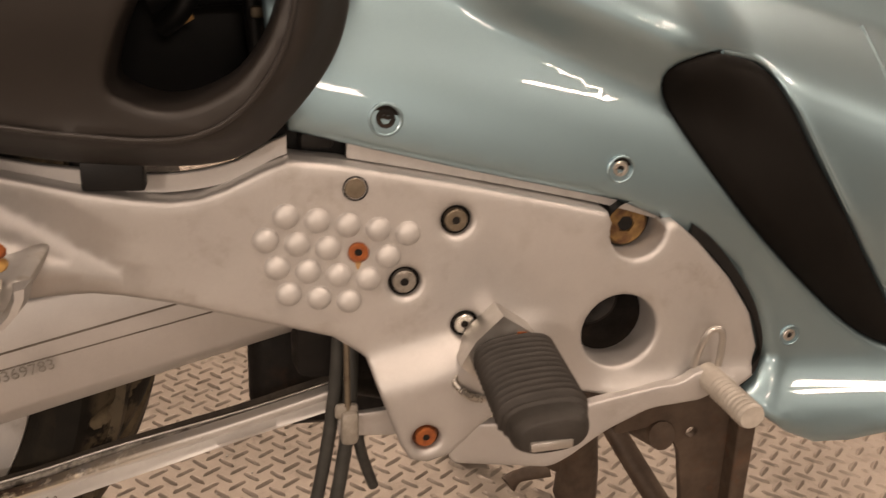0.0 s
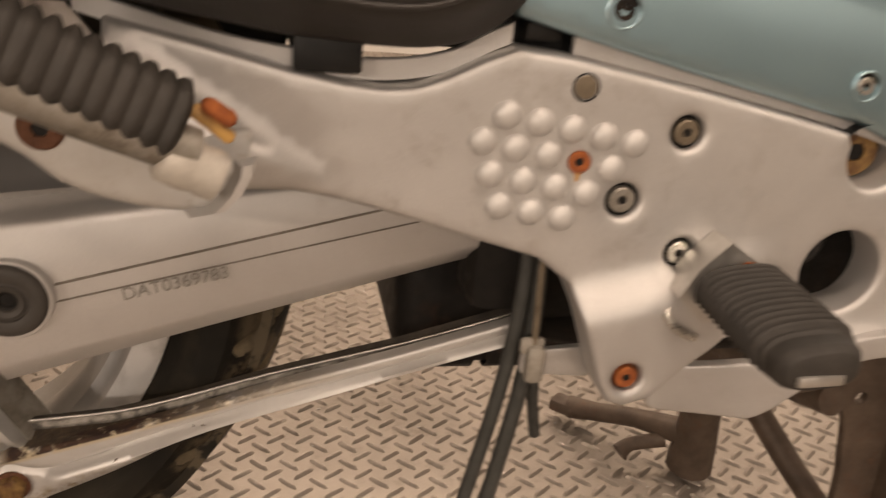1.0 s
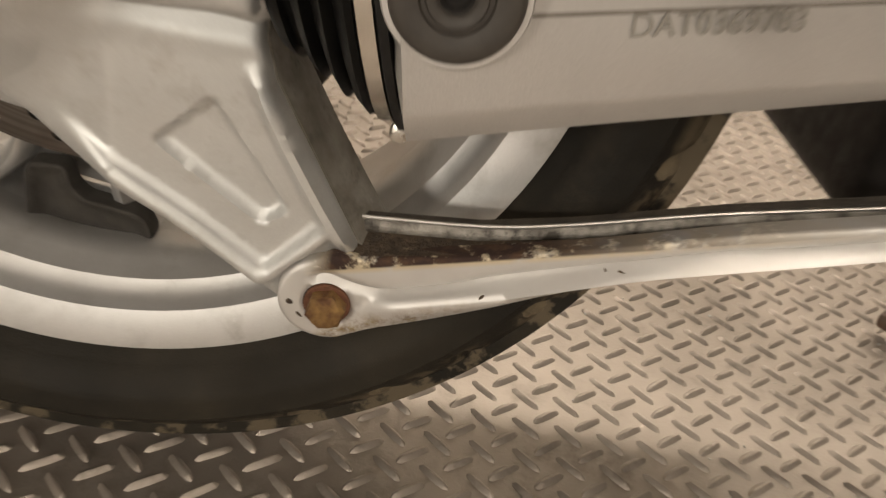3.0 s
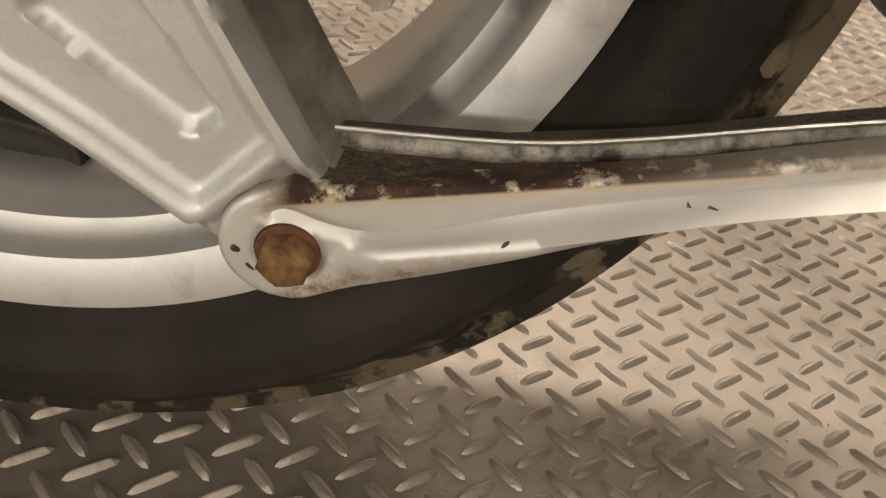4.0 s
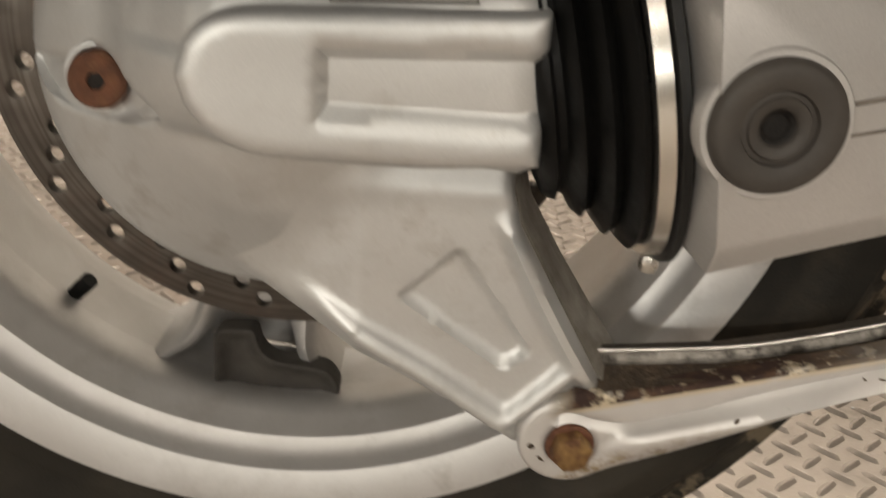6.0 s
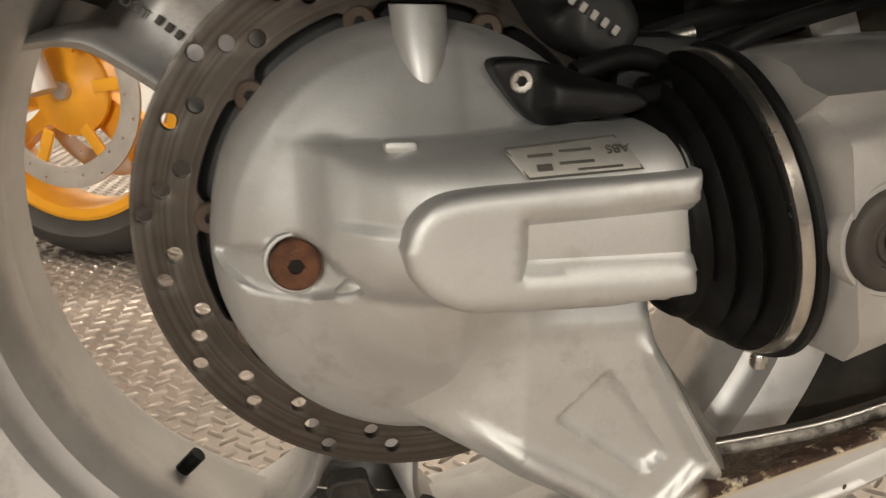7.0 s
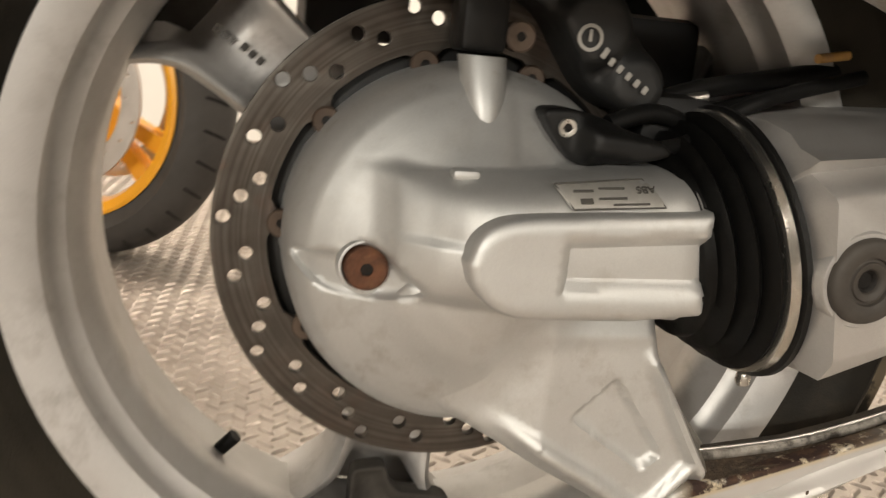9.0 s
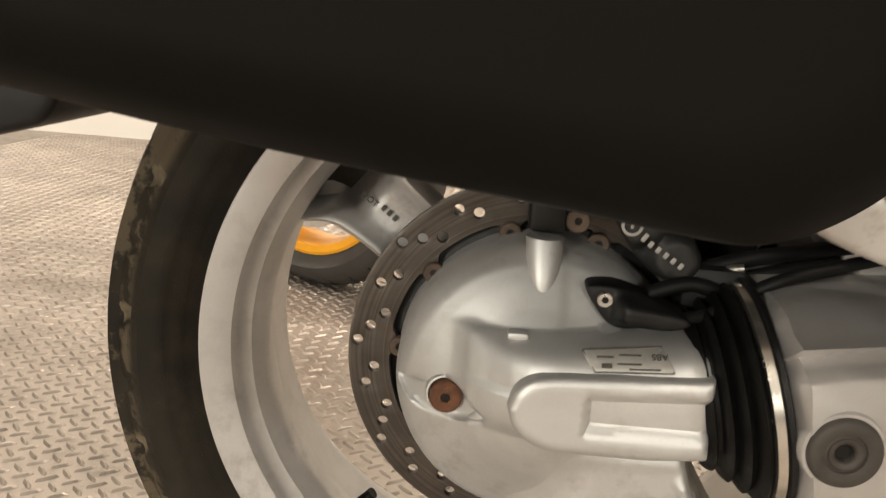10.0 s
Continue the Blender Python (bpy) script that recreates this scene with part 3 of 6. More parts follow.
def tyre_profile():
    prof = []
    for k in range(TREAD_ROWS):
        a = -0.0882 + 0.1764 * k / (TREAD_ROWS - 1)
        prof.append((0.318 - 0.1072 + math.sqrt(0.1072 ** 2 - a * a), MID + a))
    right = [(0.262, MID + 0.0875), (0.250, MID + 0.083), (0.2385, MID + 0.074), (0.234, MID + 0.0685), (0.225, MID + 0.066)]
    inner = [(0.228, MID + 0.06), (0.300, MID + 0.07), (0.310, MID), (0.300, MID - 0.07), (0.228, MID - 0.06)]
    left = [(0.225, MID - 0.066), (0.234, MID - 0.0685), (0.2345, MID - 0.0700), (0.2368, MID - 0.0712), (0.2385, MID - 0.074), (0.241, MID - 0.0752), (0.2425, MID - 0.0775), (0.250, MID - 0.083),
            (0.2545, MID - 0.0852), (0.256, MID - 0.0866), (0.262, MID - 0.0875)]
    return prof + right + inner + left


def muddy_tyre():
    """Tyre rubber with dried mud in patches round the shoulder."""
    m = TYRE.copy()
    m.name = "muddy_tyre_rubber"
    nd, lk = m.node_tree.nodes, m.node_tree.links
    bsdf = nd["Principled BSDF"]
    tc = nd.new("ShaderNodeTexCoord").outputs["Object"]
    off = nd.new("ShaderNodeVectorMath")
    off.operation = "SUBTRACT"
    lk.new(tc, off.inputs[0])
    off.inputs[1].default_value = (AX, 0, AZ)
    flat = nd.new("ShaderNodeVectorMath")
    flat.operation = "MULTIPLY"
    lk.new(off.outputs[0], flat.inputs[0])
    flat.inputs[1].default_value = (1, 0, 1)
    size = nd.new("ShaderNodeVectorMath")
    size.operation = "LENGTH"
    lk.new(flat.outputs[0], size.inputs[0])
    band = nd.new("ShaderNodeMapRange")
    band.inputs["From Min"].default_value, band.inputs["From Max"].default_value = 0.276, 0.283
    lk.new(size.outputs["Value"], band.inputs["Value"])
    patches = multiplied(nd, lk, noise_ramp(nd, lk, tc, 34.0, 0.47, 0.53, 8.0, 0.65), multiplied(nd, lk, band.outputs["Result"], 0.9))
    old = bsdf.inputs["Base Color"].links[0].from_socket
    lk.new(mixed(nd, lk, patches, old, (0.105, 0.083, 0.055)), bsdf.inputs["Base Color"])
    return m


MUDDY_TYRE = muddy_tyre()


def tyre_mesh():
    """The carcass with slanted grooves cut across both shoulders."""
    prof = tyre_profile()
    bm = bmesh.new()
    seg, cuts = 720, 36
    rows, sunk = [], []
    for i, (r, y) in enumerate(prof):
        sunk.append([])
        a = y - MID
        s = abs(a) / 0.0882
        row = []
        for j in range(seg):
            w = 2 * math.pi * j / seg
            rr = r
            if i < TREAD_ROWS:
                t = (0.0882 - abs(a)) / 0.0882
                shift = 0.30 * t ** 1.3 + (0.5 * 2 * math.pi / cuts if a > 0 else 0.0)
                u = ((w - shift) * cuts / (2 * math.pi)) % 1.0
                width = 0.13 if 0.20 < s < 0.94 else 0.0
                rr -= 0.0045 * max(0.0, 1.0 - (abs(u - 0.5) / max(width, 1e-6)) ** 4) if width else 0.0
            sunk[-1].append(r - rr)
            row.append(bm.verts.new((AX + rr * math.cos(w), y, AZ + rr * math.sin(w))))
        rows.append(row)
    n = len(rows)
    for i in range(n):
        p, q = rows[i], rows[(i + 1) % n]
        for j in range(seg):
            k = (j + 1) % seg
            f = bm.faces.new((p[j], p[k], q[k], q[j]))
            if max(sunk[i][j], sunk[i][k]) > 0.002 and i + 1 < TREAD_ROWS and (j * cuts // seg + (7 if prof[i][1] > MID else 0)) % 5 not in (1, 3):
                f.material_index = 1
    bmesh.ops.recalc_face_normals(bm, faces=bm.faces)
    return bm


tyre = part("tyre", tyre_mesh(), MUDDY_TYRE, rim, "worn black tyre with dried mud in the tread", 40)
tyre.data.materials.append(TREAD_DIRT)

# drilled brake disc
DISC_R = 0.1329
PATTERN = ((166.0, 0.1114), (171.7, 0.1191), (177.4, 0.1267), (186.8, 0.1149), (192.5, 0.1224))


def brake_disc():
    outer = disc_loop(0, 0, DISC_R, 120)
    inner = []
    for k in range(160):
        w = 2 * math.pi * k / 160
        lobe = max(0.0, math.cos(w * 10 + 0.6)) ** 6
        rr = 0.1035 - 0.010 * lobe
        inner.append(Vector((rr * math.cos(w), rr * math.sin(w))))
    holes = [inner]
    for k in range(10):
        for a, r in PATTERN:
            w = radians(a + 36 * k)
            holes.append(disc_loop(r * math.cos(w), r * math.sin(w), 0.0039, 14))
    moved = [[Vector((v[0] + AX, v[1] + AZ)) for v in l] for l in (outer, *holes)]
    bm = sheet(moved[0], moved[1:], lambda P: np.zeros(len(P)), 0.005, 0.0006, 0.008)
    return bm


def worn_disc():
    """Disc steel with fine turned rings and a reddish bloom."""
    m = DISC_STEEL.copy()
    m.name = "turned_disc_steel"
    nd, lk = m.node_tree.nodes, m.node_tree.links
    bsdf = nd["Principled BSDF"]
    tc = nd.new("ShaderNodeTexCoord").outputs["Object"]
    off = nd.new("ShaderNodeVectorMath")
    off.operation = "SUBTRACT"
    lk.new(tc, off.inputs[0])
    off.inputs[1].default_value = (AX, 0, AZ)
    flat = nd.new("ShaderNodeVectorMath")
    flat.operation = "MULTIPLY"
    lk.new(off.outputs[0], flat.inputs[0])
    flat.inputs[1].default_value = (1, 0, 1)
    size = nd.new("ShaderNodeVectorMath")
    size.operation = "LENGTH"
    lk.new(flat.outputs[0], size.inputs[0])
    rings = nd.new("ShaderNodeTexNoise")
    rings.noise_dimensions = "1D"
    rings.inputs["Scale"].default_value, rings.inputs["Detail"].default_value = 420.0, 4.0
    lk.new(size.outputs["Value"], rings.inputs["W"])
    shade = nd.new("ShaderNodeMapRange")
    shade.inputs["From Min"].default_value, shade.inputs["From Max"].default_value = 0.38, 0.62
    lk.new(rings.outputs["Fac"], shade.inputs["Value"])
    old = bsdf.inputs["Base Color"].links[0].from_socket
    lk.new(mixed(nd, lk, multiplied(nd, lk, shade.outputs["Result"], 0.6), old, (0.055, 0.040, 0.034)), bsdf.inputs["Base Color"])
    b = nd.new("ShaderNodeBump")
    b.inputs["Strength"].default_value, b.inputs["Distance"].default_value = 0.12, 0.0004
    lk.new(rings.outputs["Fac"], b.inputs["Height"])
    lk.new(b.outputs["Normal"], bsdf.inputs["Normal"])
    return m


disc = part("brake_disc", brake_disc(), worn_disc(), rim, "brown-tinted drilled steel brake disc", 30)
part("disc_carrier", lathe([(0.03, 0.006), (0.088, 0.006), (0.104, 0.0075), (0.108, 0.0095), (0.107, 0.014), (0.09, 0.02), (0.05, 0.022)], (AX, 0, AZ), "y", 72), PLASTIC, rim, "black disc carrier")
for k in range(10):
    w = radians(177.6 + 36 * k)
    socket_bolt("disc_bolt", (AX + 0.0965 * math.cos(w), 0.0, AZ + 0.0965 * math.sin(w)), 0.0075, STAND_METAL, rim, "", 0.006, 0.4, proud=0.003)
part("valve", sweep([(-0.1345, 0.052, 0.167), (-0.128, 0.051, 0.1745), (-0.115, 0.0488, 0.1885)], [0.0052, 0.0044, 0.0046], 14), RUBBER, rim, "black rubber tyre valve with cap")

# final drive: cover, barrel, leg
cover_prof = [(0.0965, 0.006), (0.0972, -0.010), (0.0962, -0.024), (0.0930, -0.0365), (0.0865, -0.0455), (0.076, -0.0525), (0.060, -0.0620), (0.046, -0.0715),
              (0.032, -0.0790), (0.018, -0.0840), (0.0, -0.0855)]
# nose of the barrel along x: reach past its axis, half height
NOSE = ((-0.075, -0.020, 0.0250), (-0.060, -0.003, 0.0272), (-0.050, 0.0110, 0.0286), (-0.040, 0.0235, 0.0297), (-0.030, 0.0335, 0.0305), (-0.020, 0.0410, 0.0312), (-0.010, 0.0462, 0.0318), (0.005, 0.0495, 0.0325), (0.020, 0.050, 0.0335), (0.060, 0.050, 0.0366), (0.090, 0.050, 0.0390))
BARREL_Y, BARREL_Z = 0.051, 0.349
EYE = rounded([(-0.0935, 0.3325), (-0.0800, 0.3345), (-0.0705, 0.3355), (-0.0680, 0.3392), (-0.0590, 0.3420), (-0.0500, 0.3385), (-0.0420, 0.3310), (-0.0320, 0.3222), (-0.0450, 0.3165), (-0.0587, 0.3141), (-0.0732, 0.3142), (-0.0832, 0.3183), (-0.0900, 0.3240)], 4)


def soft_max(a, b, k):
    h = np.clip(0.5 + 0.5 * (a - b) / k, 0, 1)
    return b + (a - b) * h + k * h * (1 - h)


def drive_depth(P):
    """How far the casting stands out: a domed cover, the barrel's nose growing out of it, a hollow for the plug."""
    x, z = P[:, 0], P[:, 1]
    dome = np.interp(np.hypot(x - AX, z - AZ), [q[0] for q in reversed(cover_prof)], [-q[1] for q in reversed(cover_prof)])
    hy, hz = (np.interp(x, [q[0] for q in NOSE], [q[k] for q in NOSE]) for k in (1, 2))
    e = 0.62 + 0.20 * np.clip(-x / 0.05, 0, 1)
    u = np.abs(z - BARREL_Z) / hz
    nose = BARREL_Y - 1.2 * np.maximum(-0.046 - x, 0) + np.maximum(hy, 0) * np.maximum(0, 1 - np.minimum(u, 1) ** (2 / e)) ** (e / 2) - 3.0 * np.maximum(u - 1, 0) * hz
    k = np.where(z > BARREL_Z, 0.007 + 0.019 * np.clip((-0.024 - x) / 0.03, 0, 1), 0.026)
    k = np.where((z > BARREL_Z - 0.01) & (z <= BARREL_Z), 0.026, k)
    out = soft_max(nose, dome, k)
    out = np.where(x > 0.006, out - 0.0014 * np.clip((x - 0.006) / 0.006, 0, 1), out)
    floor_y = np.interp(x, [-0.094, -0.080, -0.068, -0.050, -0.032], [0.0320, 0.0455, 0.0545, 0.0620, 0.0750])
    sink = np.where(inside(P, EYE), smooth_step(distance(P, EYE), 0.0, 0.0026), 0.0)
    return out + np.minimum(floor_y - out, 0) * sink


def barrel():
    rings = []
    for x in [0.004 + 0.086 * k / 12 for k in range(13)] + [0.0965]:
        hy, hz = (np.interp(x, [q[0] for q in NOSE], [q[k] for q in NOSE]) for k in (1, 2))
        if x > 0.095:
            hy, hz = hy - 0.003, hz - 0.003
        ring = []
        for j in range(64):
            w = 2 * math.pi * j / 64
            c, s = math.cos(w), math.sin(w)
            ring.append((x - (0.004 * s if x > 0.08 else 0.0), -BARREL_Y + hy * math.copysign(abs(c) ** 0.62, c), BARREL_Z + hz * math.copysign(abs(s) ** 0.62, s)))
        rings.append(ring)
    return loft(rings)


nose_edge = [[Vector((x, BARREL_Z + np.interp(x, [q[0] for q in NOSE], [q[2] for q in NOSE]) - o)) for x in (-0.04, -0.02, 0.0, 0.03)] for o in (-0.0018, 0.0, 0.0006, 0.0016, 0.0035)]
drive = part("final_drive", sheet(disc_loop(AX, AZ, 0.0972, 128), [], lambda P: -drive_depth(P), 0.05, 0.005, 0.0027, [], [beside(EYE, o, True) for o in (-0.0026, -0.0013, 0.0)] + nose_edge), CAST, bike, "cast silver final drive housing, lightly soiled", 60)
part("barrel", barrel(), CAST, drive, "", 50)
# raised tongue with a sunken panel on the barrel's side
tongue = rounded([(-0.0215, 0.3440), (-0.0165, 0.3570), (-0.003, 0.3655), (0.03, 0.3685), (0.065, 0.3702)], 6, False) + [Vector((0.0955, 0.3722)), Vector((0.0975, 0.3220))] + rounded(
    [(0.06, 0.3185), (0.02, 0.3185), (0.002, 0.3195), (-0.011, 0.3255), (-0.0185, 0.3340)], 6, False)


def tongue_height(P):
    """A flat side with a sunken panel: steep above and behind, a broad ledge below."""
    x, z = P[:, 0], P[:, 1]
    top, low = 0.3570 + (x - 0.0235) * 0.066, 0.3315 + (x - 0.0235) * 0.013
    sink = np.minimum(np.minimum(np.clip((top - z) / 0.0062, 0, 1), np.clip((z - low) / 0.0082, 0, 1)), np.clip((x - 0.0235) / 0.0045, 0, 1))
    return -0.1068 + 0.0072 * sink


part("raised_tongue", sheet(tongue, [], tongue_height, 0.02, 0.0058, 0.0035, [], [[Vector((x, z)), Vector((0.0990, z2))] for x, z, z2 in ((0.0235, 0.3570, 0.3620), (0.0280, 0.3511, 0.3558), (0.0235, 0.3315, 0.3325), (0.0280, 0.3398, 0.3407))] + [[Vector((0.0235, 0.3315)), Vector((0.0235, 0.3570))], [Vector((0.0280, 0.3398)), Vector((0.0280, 0.3511))], [Vector((0.0235, 0.3315)), Vector((0.0280, 0.3398))], [Vector((0.0235, 0.3570)), Vector((0.0280, 0.3511))]]), CAST, drive, "", 60)
# small nub on the top edge of the barrel
part("top_nub", block((0.013, 0.010, 0.0050), (-0.0180, -0.0735, 0.3790), 0.0020), CAST, drive)
# half-round boss at the top of the cover
boss = []
for k in range(13):
    t = k / 12
    z = 0.4325 - 0.042 * t
    r = 0.0122 * (1 - 0.14 * t - 0.80 * t ** 3)
    boss.append([(-0.0050 + 0.001 * t + r * math.cos(6.28318 * j / 24), -0.0355 - 0.019 * t + r * 0.95 * math.sin(6.28318 * j / 24), z) for j in range(24)])
part("sensor_boss", loft(boss), CAST, drive, "", 50)
# drain plug in its eye-shaped hollow
part("plug_seat", lathe([(0.0136, 0.006), (0.0134, -0.0006), (0.0126, -0.0014), (0.0116, -0.0012), (0.0110, 0.004)], (-0.0591, -0.0600, 0.3298), "y", 36), CAST, drive, "", 60)
socket_bolt("drain_plug", (-0.0591, -0.0655, 0.3298), 0.0104, RUST, drive, "rust-brown drain plug with socket", 0.02, 0.34, proud=0.0015)

# leg of the housing that carries the torque arm
TB = (0.1310, 0.1885)
lug = [Vector((TB[0] + 0.0205 * math.cos(radians(a)), TB[1] + 0.0205 * math.sin(radians(a)))) for a in range(214, 396, 13)]
leg_outline = [Vector((-0.060, 0.3000)), Vector((-0.045, 0.2660)), Vector((-0.012, 0.2490)), Vector((0.0150, 0.2365)), Vector((0.0300, 0.2285)), Vector((0.0700, 0.2055)), Vector((0.1080, 0.1812))] + lug + [
    Vector((0.1460, 0.2095)), Vector((0.1300, 0.2360)), Vector((0.1150, 0.2605)), Vector((0.1000, 0.2850)), Vector((0.0955, 0.3000)), Vector((0.094, 0.318)), Vector((0.0, 0.335)), Vector((-0.04, 0.325))]
POCKET = ((0.0770, 0.2775), (0.0525, 0.2525), (0.1000, 0.2195), (0.1120, 0.2290))
pocket = filleted(list(POCKET), 0.007)
left_rib = [Vector((-0.020, 0.2670)), Vector((0.012, 0.2505)), Vector((0.034, 0.2385)), Vector((0.072, 0.2150)), Vector((0.1010, 0.1948))]
right_rib = [Vector((0.0940, 0.2900)), Vector((0.1100, 0.2600)), Vector((0.1245, 0.2360)), Vector((0.1390, 0.2140))]
cross_rib = [Vector((0.1035, 0.1945)), Vector((0.1150, 0.2075)), Vector((0.1290, 0.2245))]


def leg_height(P):
    y = -0.0665 - 0.06 * (P[:, 1] - 0.23) - 0.05 * np.clip(0.06 - P[:, 0], 0, 0.05)
    rib = 0.0075 * (1 - smooth_step(distance(P, left_rib, False), 0.0016, 0.0066)) * smooth_step(P[:, 0], 0.004, 0.050)
    rib = np.maximum(rib, 0.0072 * (1 - smooth_step(distance(P, right_rib, False), 0.0016, 0.0066)) * smooth_step(0.296 - P[:, 1], 0.0, 0.02))
    rib = np.maximum(rib, 0.0060 * (1 - smooth_step(distance(P, cross_rib, False), 0.0010, 0.0060)))
    depths = []
    for (ax, az), (bx, bz) in zip(POCKET, POCKET[1:] + POCKET[:1]):
        depths.append(((bx - ax) * (P[:, 1] - az) - (bz - az) * (P[:, 0] - ax)) / math.hypot(bx - ax, bz - az))
    within = -0.0011 * np.log(np.sum(np.exp(-np.clip(np.array(depths), -0.05, 0.05) / 0.0011), 0))
    sink = 0.0055 * smooth_step(within, 0.0, 0.0030)
    out = rib - sink - y - 0.0040 * (1 - smooth_step(np.hypot(P[:, 0] - TB[0], P[:, 1] - TB[1]), 0.0195, 0.0235))
    out = out - 0.0075 * smooth_step(P[:, 0], 0.127, 0.140) * (1 - smooth_step(P[:, 1], 0.212, 0.224))
    out = out - 0.42 * np.clip(0.038 - P[:, 0], 0, 0.2) - 0.5 * np.clip(P[:, 1] - 0.300, 0, 0.1)
    beyond = (P[:, 0] + 0.020) * -0.508 + (P[:, 1] - 0.267) * -0.861
    out = out - 0.25 * np.clip(beyond - 0.004, 0, 0.05) * (1 - smooth_step(P[:, 0], -0.010, 0.035))
    r = np.hypot(P[:, 0] - AX, P[:, 1] - AZ)
    dome = np.interp(r, [q[0] for q in reversed(cover_prof[2:])] + [0.098, 0.115], [-q[1] for q in reversed(cover_prof[2:])] + [0.015, -0.03]) - 0.0016
    k = np.clip(0.5 + (out - dome) / 0.022, 0, 1)
    return -(dome + (out - dome) * k + 0.011 * k * (1 - k))


leg_rails = [beside(left_rib, k) for k in (-0.0066, -0.0041, -0.0016, 0.0016, 0.0041, 0.0066)] + [beside(right_rib, k) for k in (-0.0066, -0.0041, -0.0016, 0.0016, 0.0041)] + [beside(pocket, k, True) for k in (-0.0030, -0.0015, 0.0)]
leg = part("drive_leg", sheet(leg_outline, [], leg_height, 0.034, 0.005, 0.0026, [], leg_rails), CAST, drive, "", 60)
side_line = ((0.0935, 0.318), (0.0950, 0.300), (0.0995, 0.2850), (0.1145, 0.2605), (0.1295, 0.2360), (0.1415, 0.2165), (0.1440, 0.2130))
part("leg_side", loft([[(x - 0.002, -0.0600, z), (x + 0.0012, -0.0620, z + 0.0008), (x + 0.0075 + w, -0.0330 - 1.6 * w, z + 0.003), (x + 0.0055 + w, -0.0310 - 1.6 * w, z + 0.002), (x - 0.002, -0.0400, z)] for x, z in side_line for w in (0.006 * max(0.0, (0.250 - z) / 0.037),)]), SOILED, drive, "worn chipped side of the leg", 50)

# torque arm with rounded end, rolled rails and a back flange
GROOVE = ((0.1218, 0.1940), (0.1240, 0.1982), (0.1280, 0.2010), (0.1330, 0.2017), (0.1410, 0.2000), (0.1502, 0.1992), (0.1600, 0.2006), (0.1736, 0.2055), (0.1867, 0.2106), (0.1980, 0.2160), (0.2195, 0.2252), (0.2556, 0.2390), (0.2918, 0.2530), (0.3147, 0.2600), (0.3792, 0.2815), (0.4497, 0.3064))
RIDGE = ((0.1400, 0.1760), (0.1457, 0.1847), (0.1515, 0.1926), (0.1589, 0.1981), (0.1741, 0.2037), (0.1965, 0.2114), (0.2102, 0.2164), (0.2556, 0.2358), (0.2918, 0.2493), (0.3792, 0.2785), (0.4497, 0.3037))
SEAT = (0.1326, 0.1870)
ARM_TOP = ((0.1430, 0.2144), (0.1496, 0.2155), (0.1942, 0.2277), (0.2213, 0.2364), (0.2458, 0.2444), (0.2872, 0.2599), (0.3132, 0.2687), (0.3775, 0.2895), (0.4520, 0.3155))
ARM_LOW = ((0.1380, 0.1682), (0.1436, 0.1715), (0.1574, 0.1801), (0.1842, 0.1932), (0.2078, 0.2055), (0.2297, 0.2184), (0.2579, 0.2318), (0.2936, 0.2449), (0.3144, 0.2525), (0.3786, 0.2750), (0.4520, 0.3005))


def arm_depth(x):
    return -0.0700 - 0.06 * np.clip(x - 0.13, 0, 1)


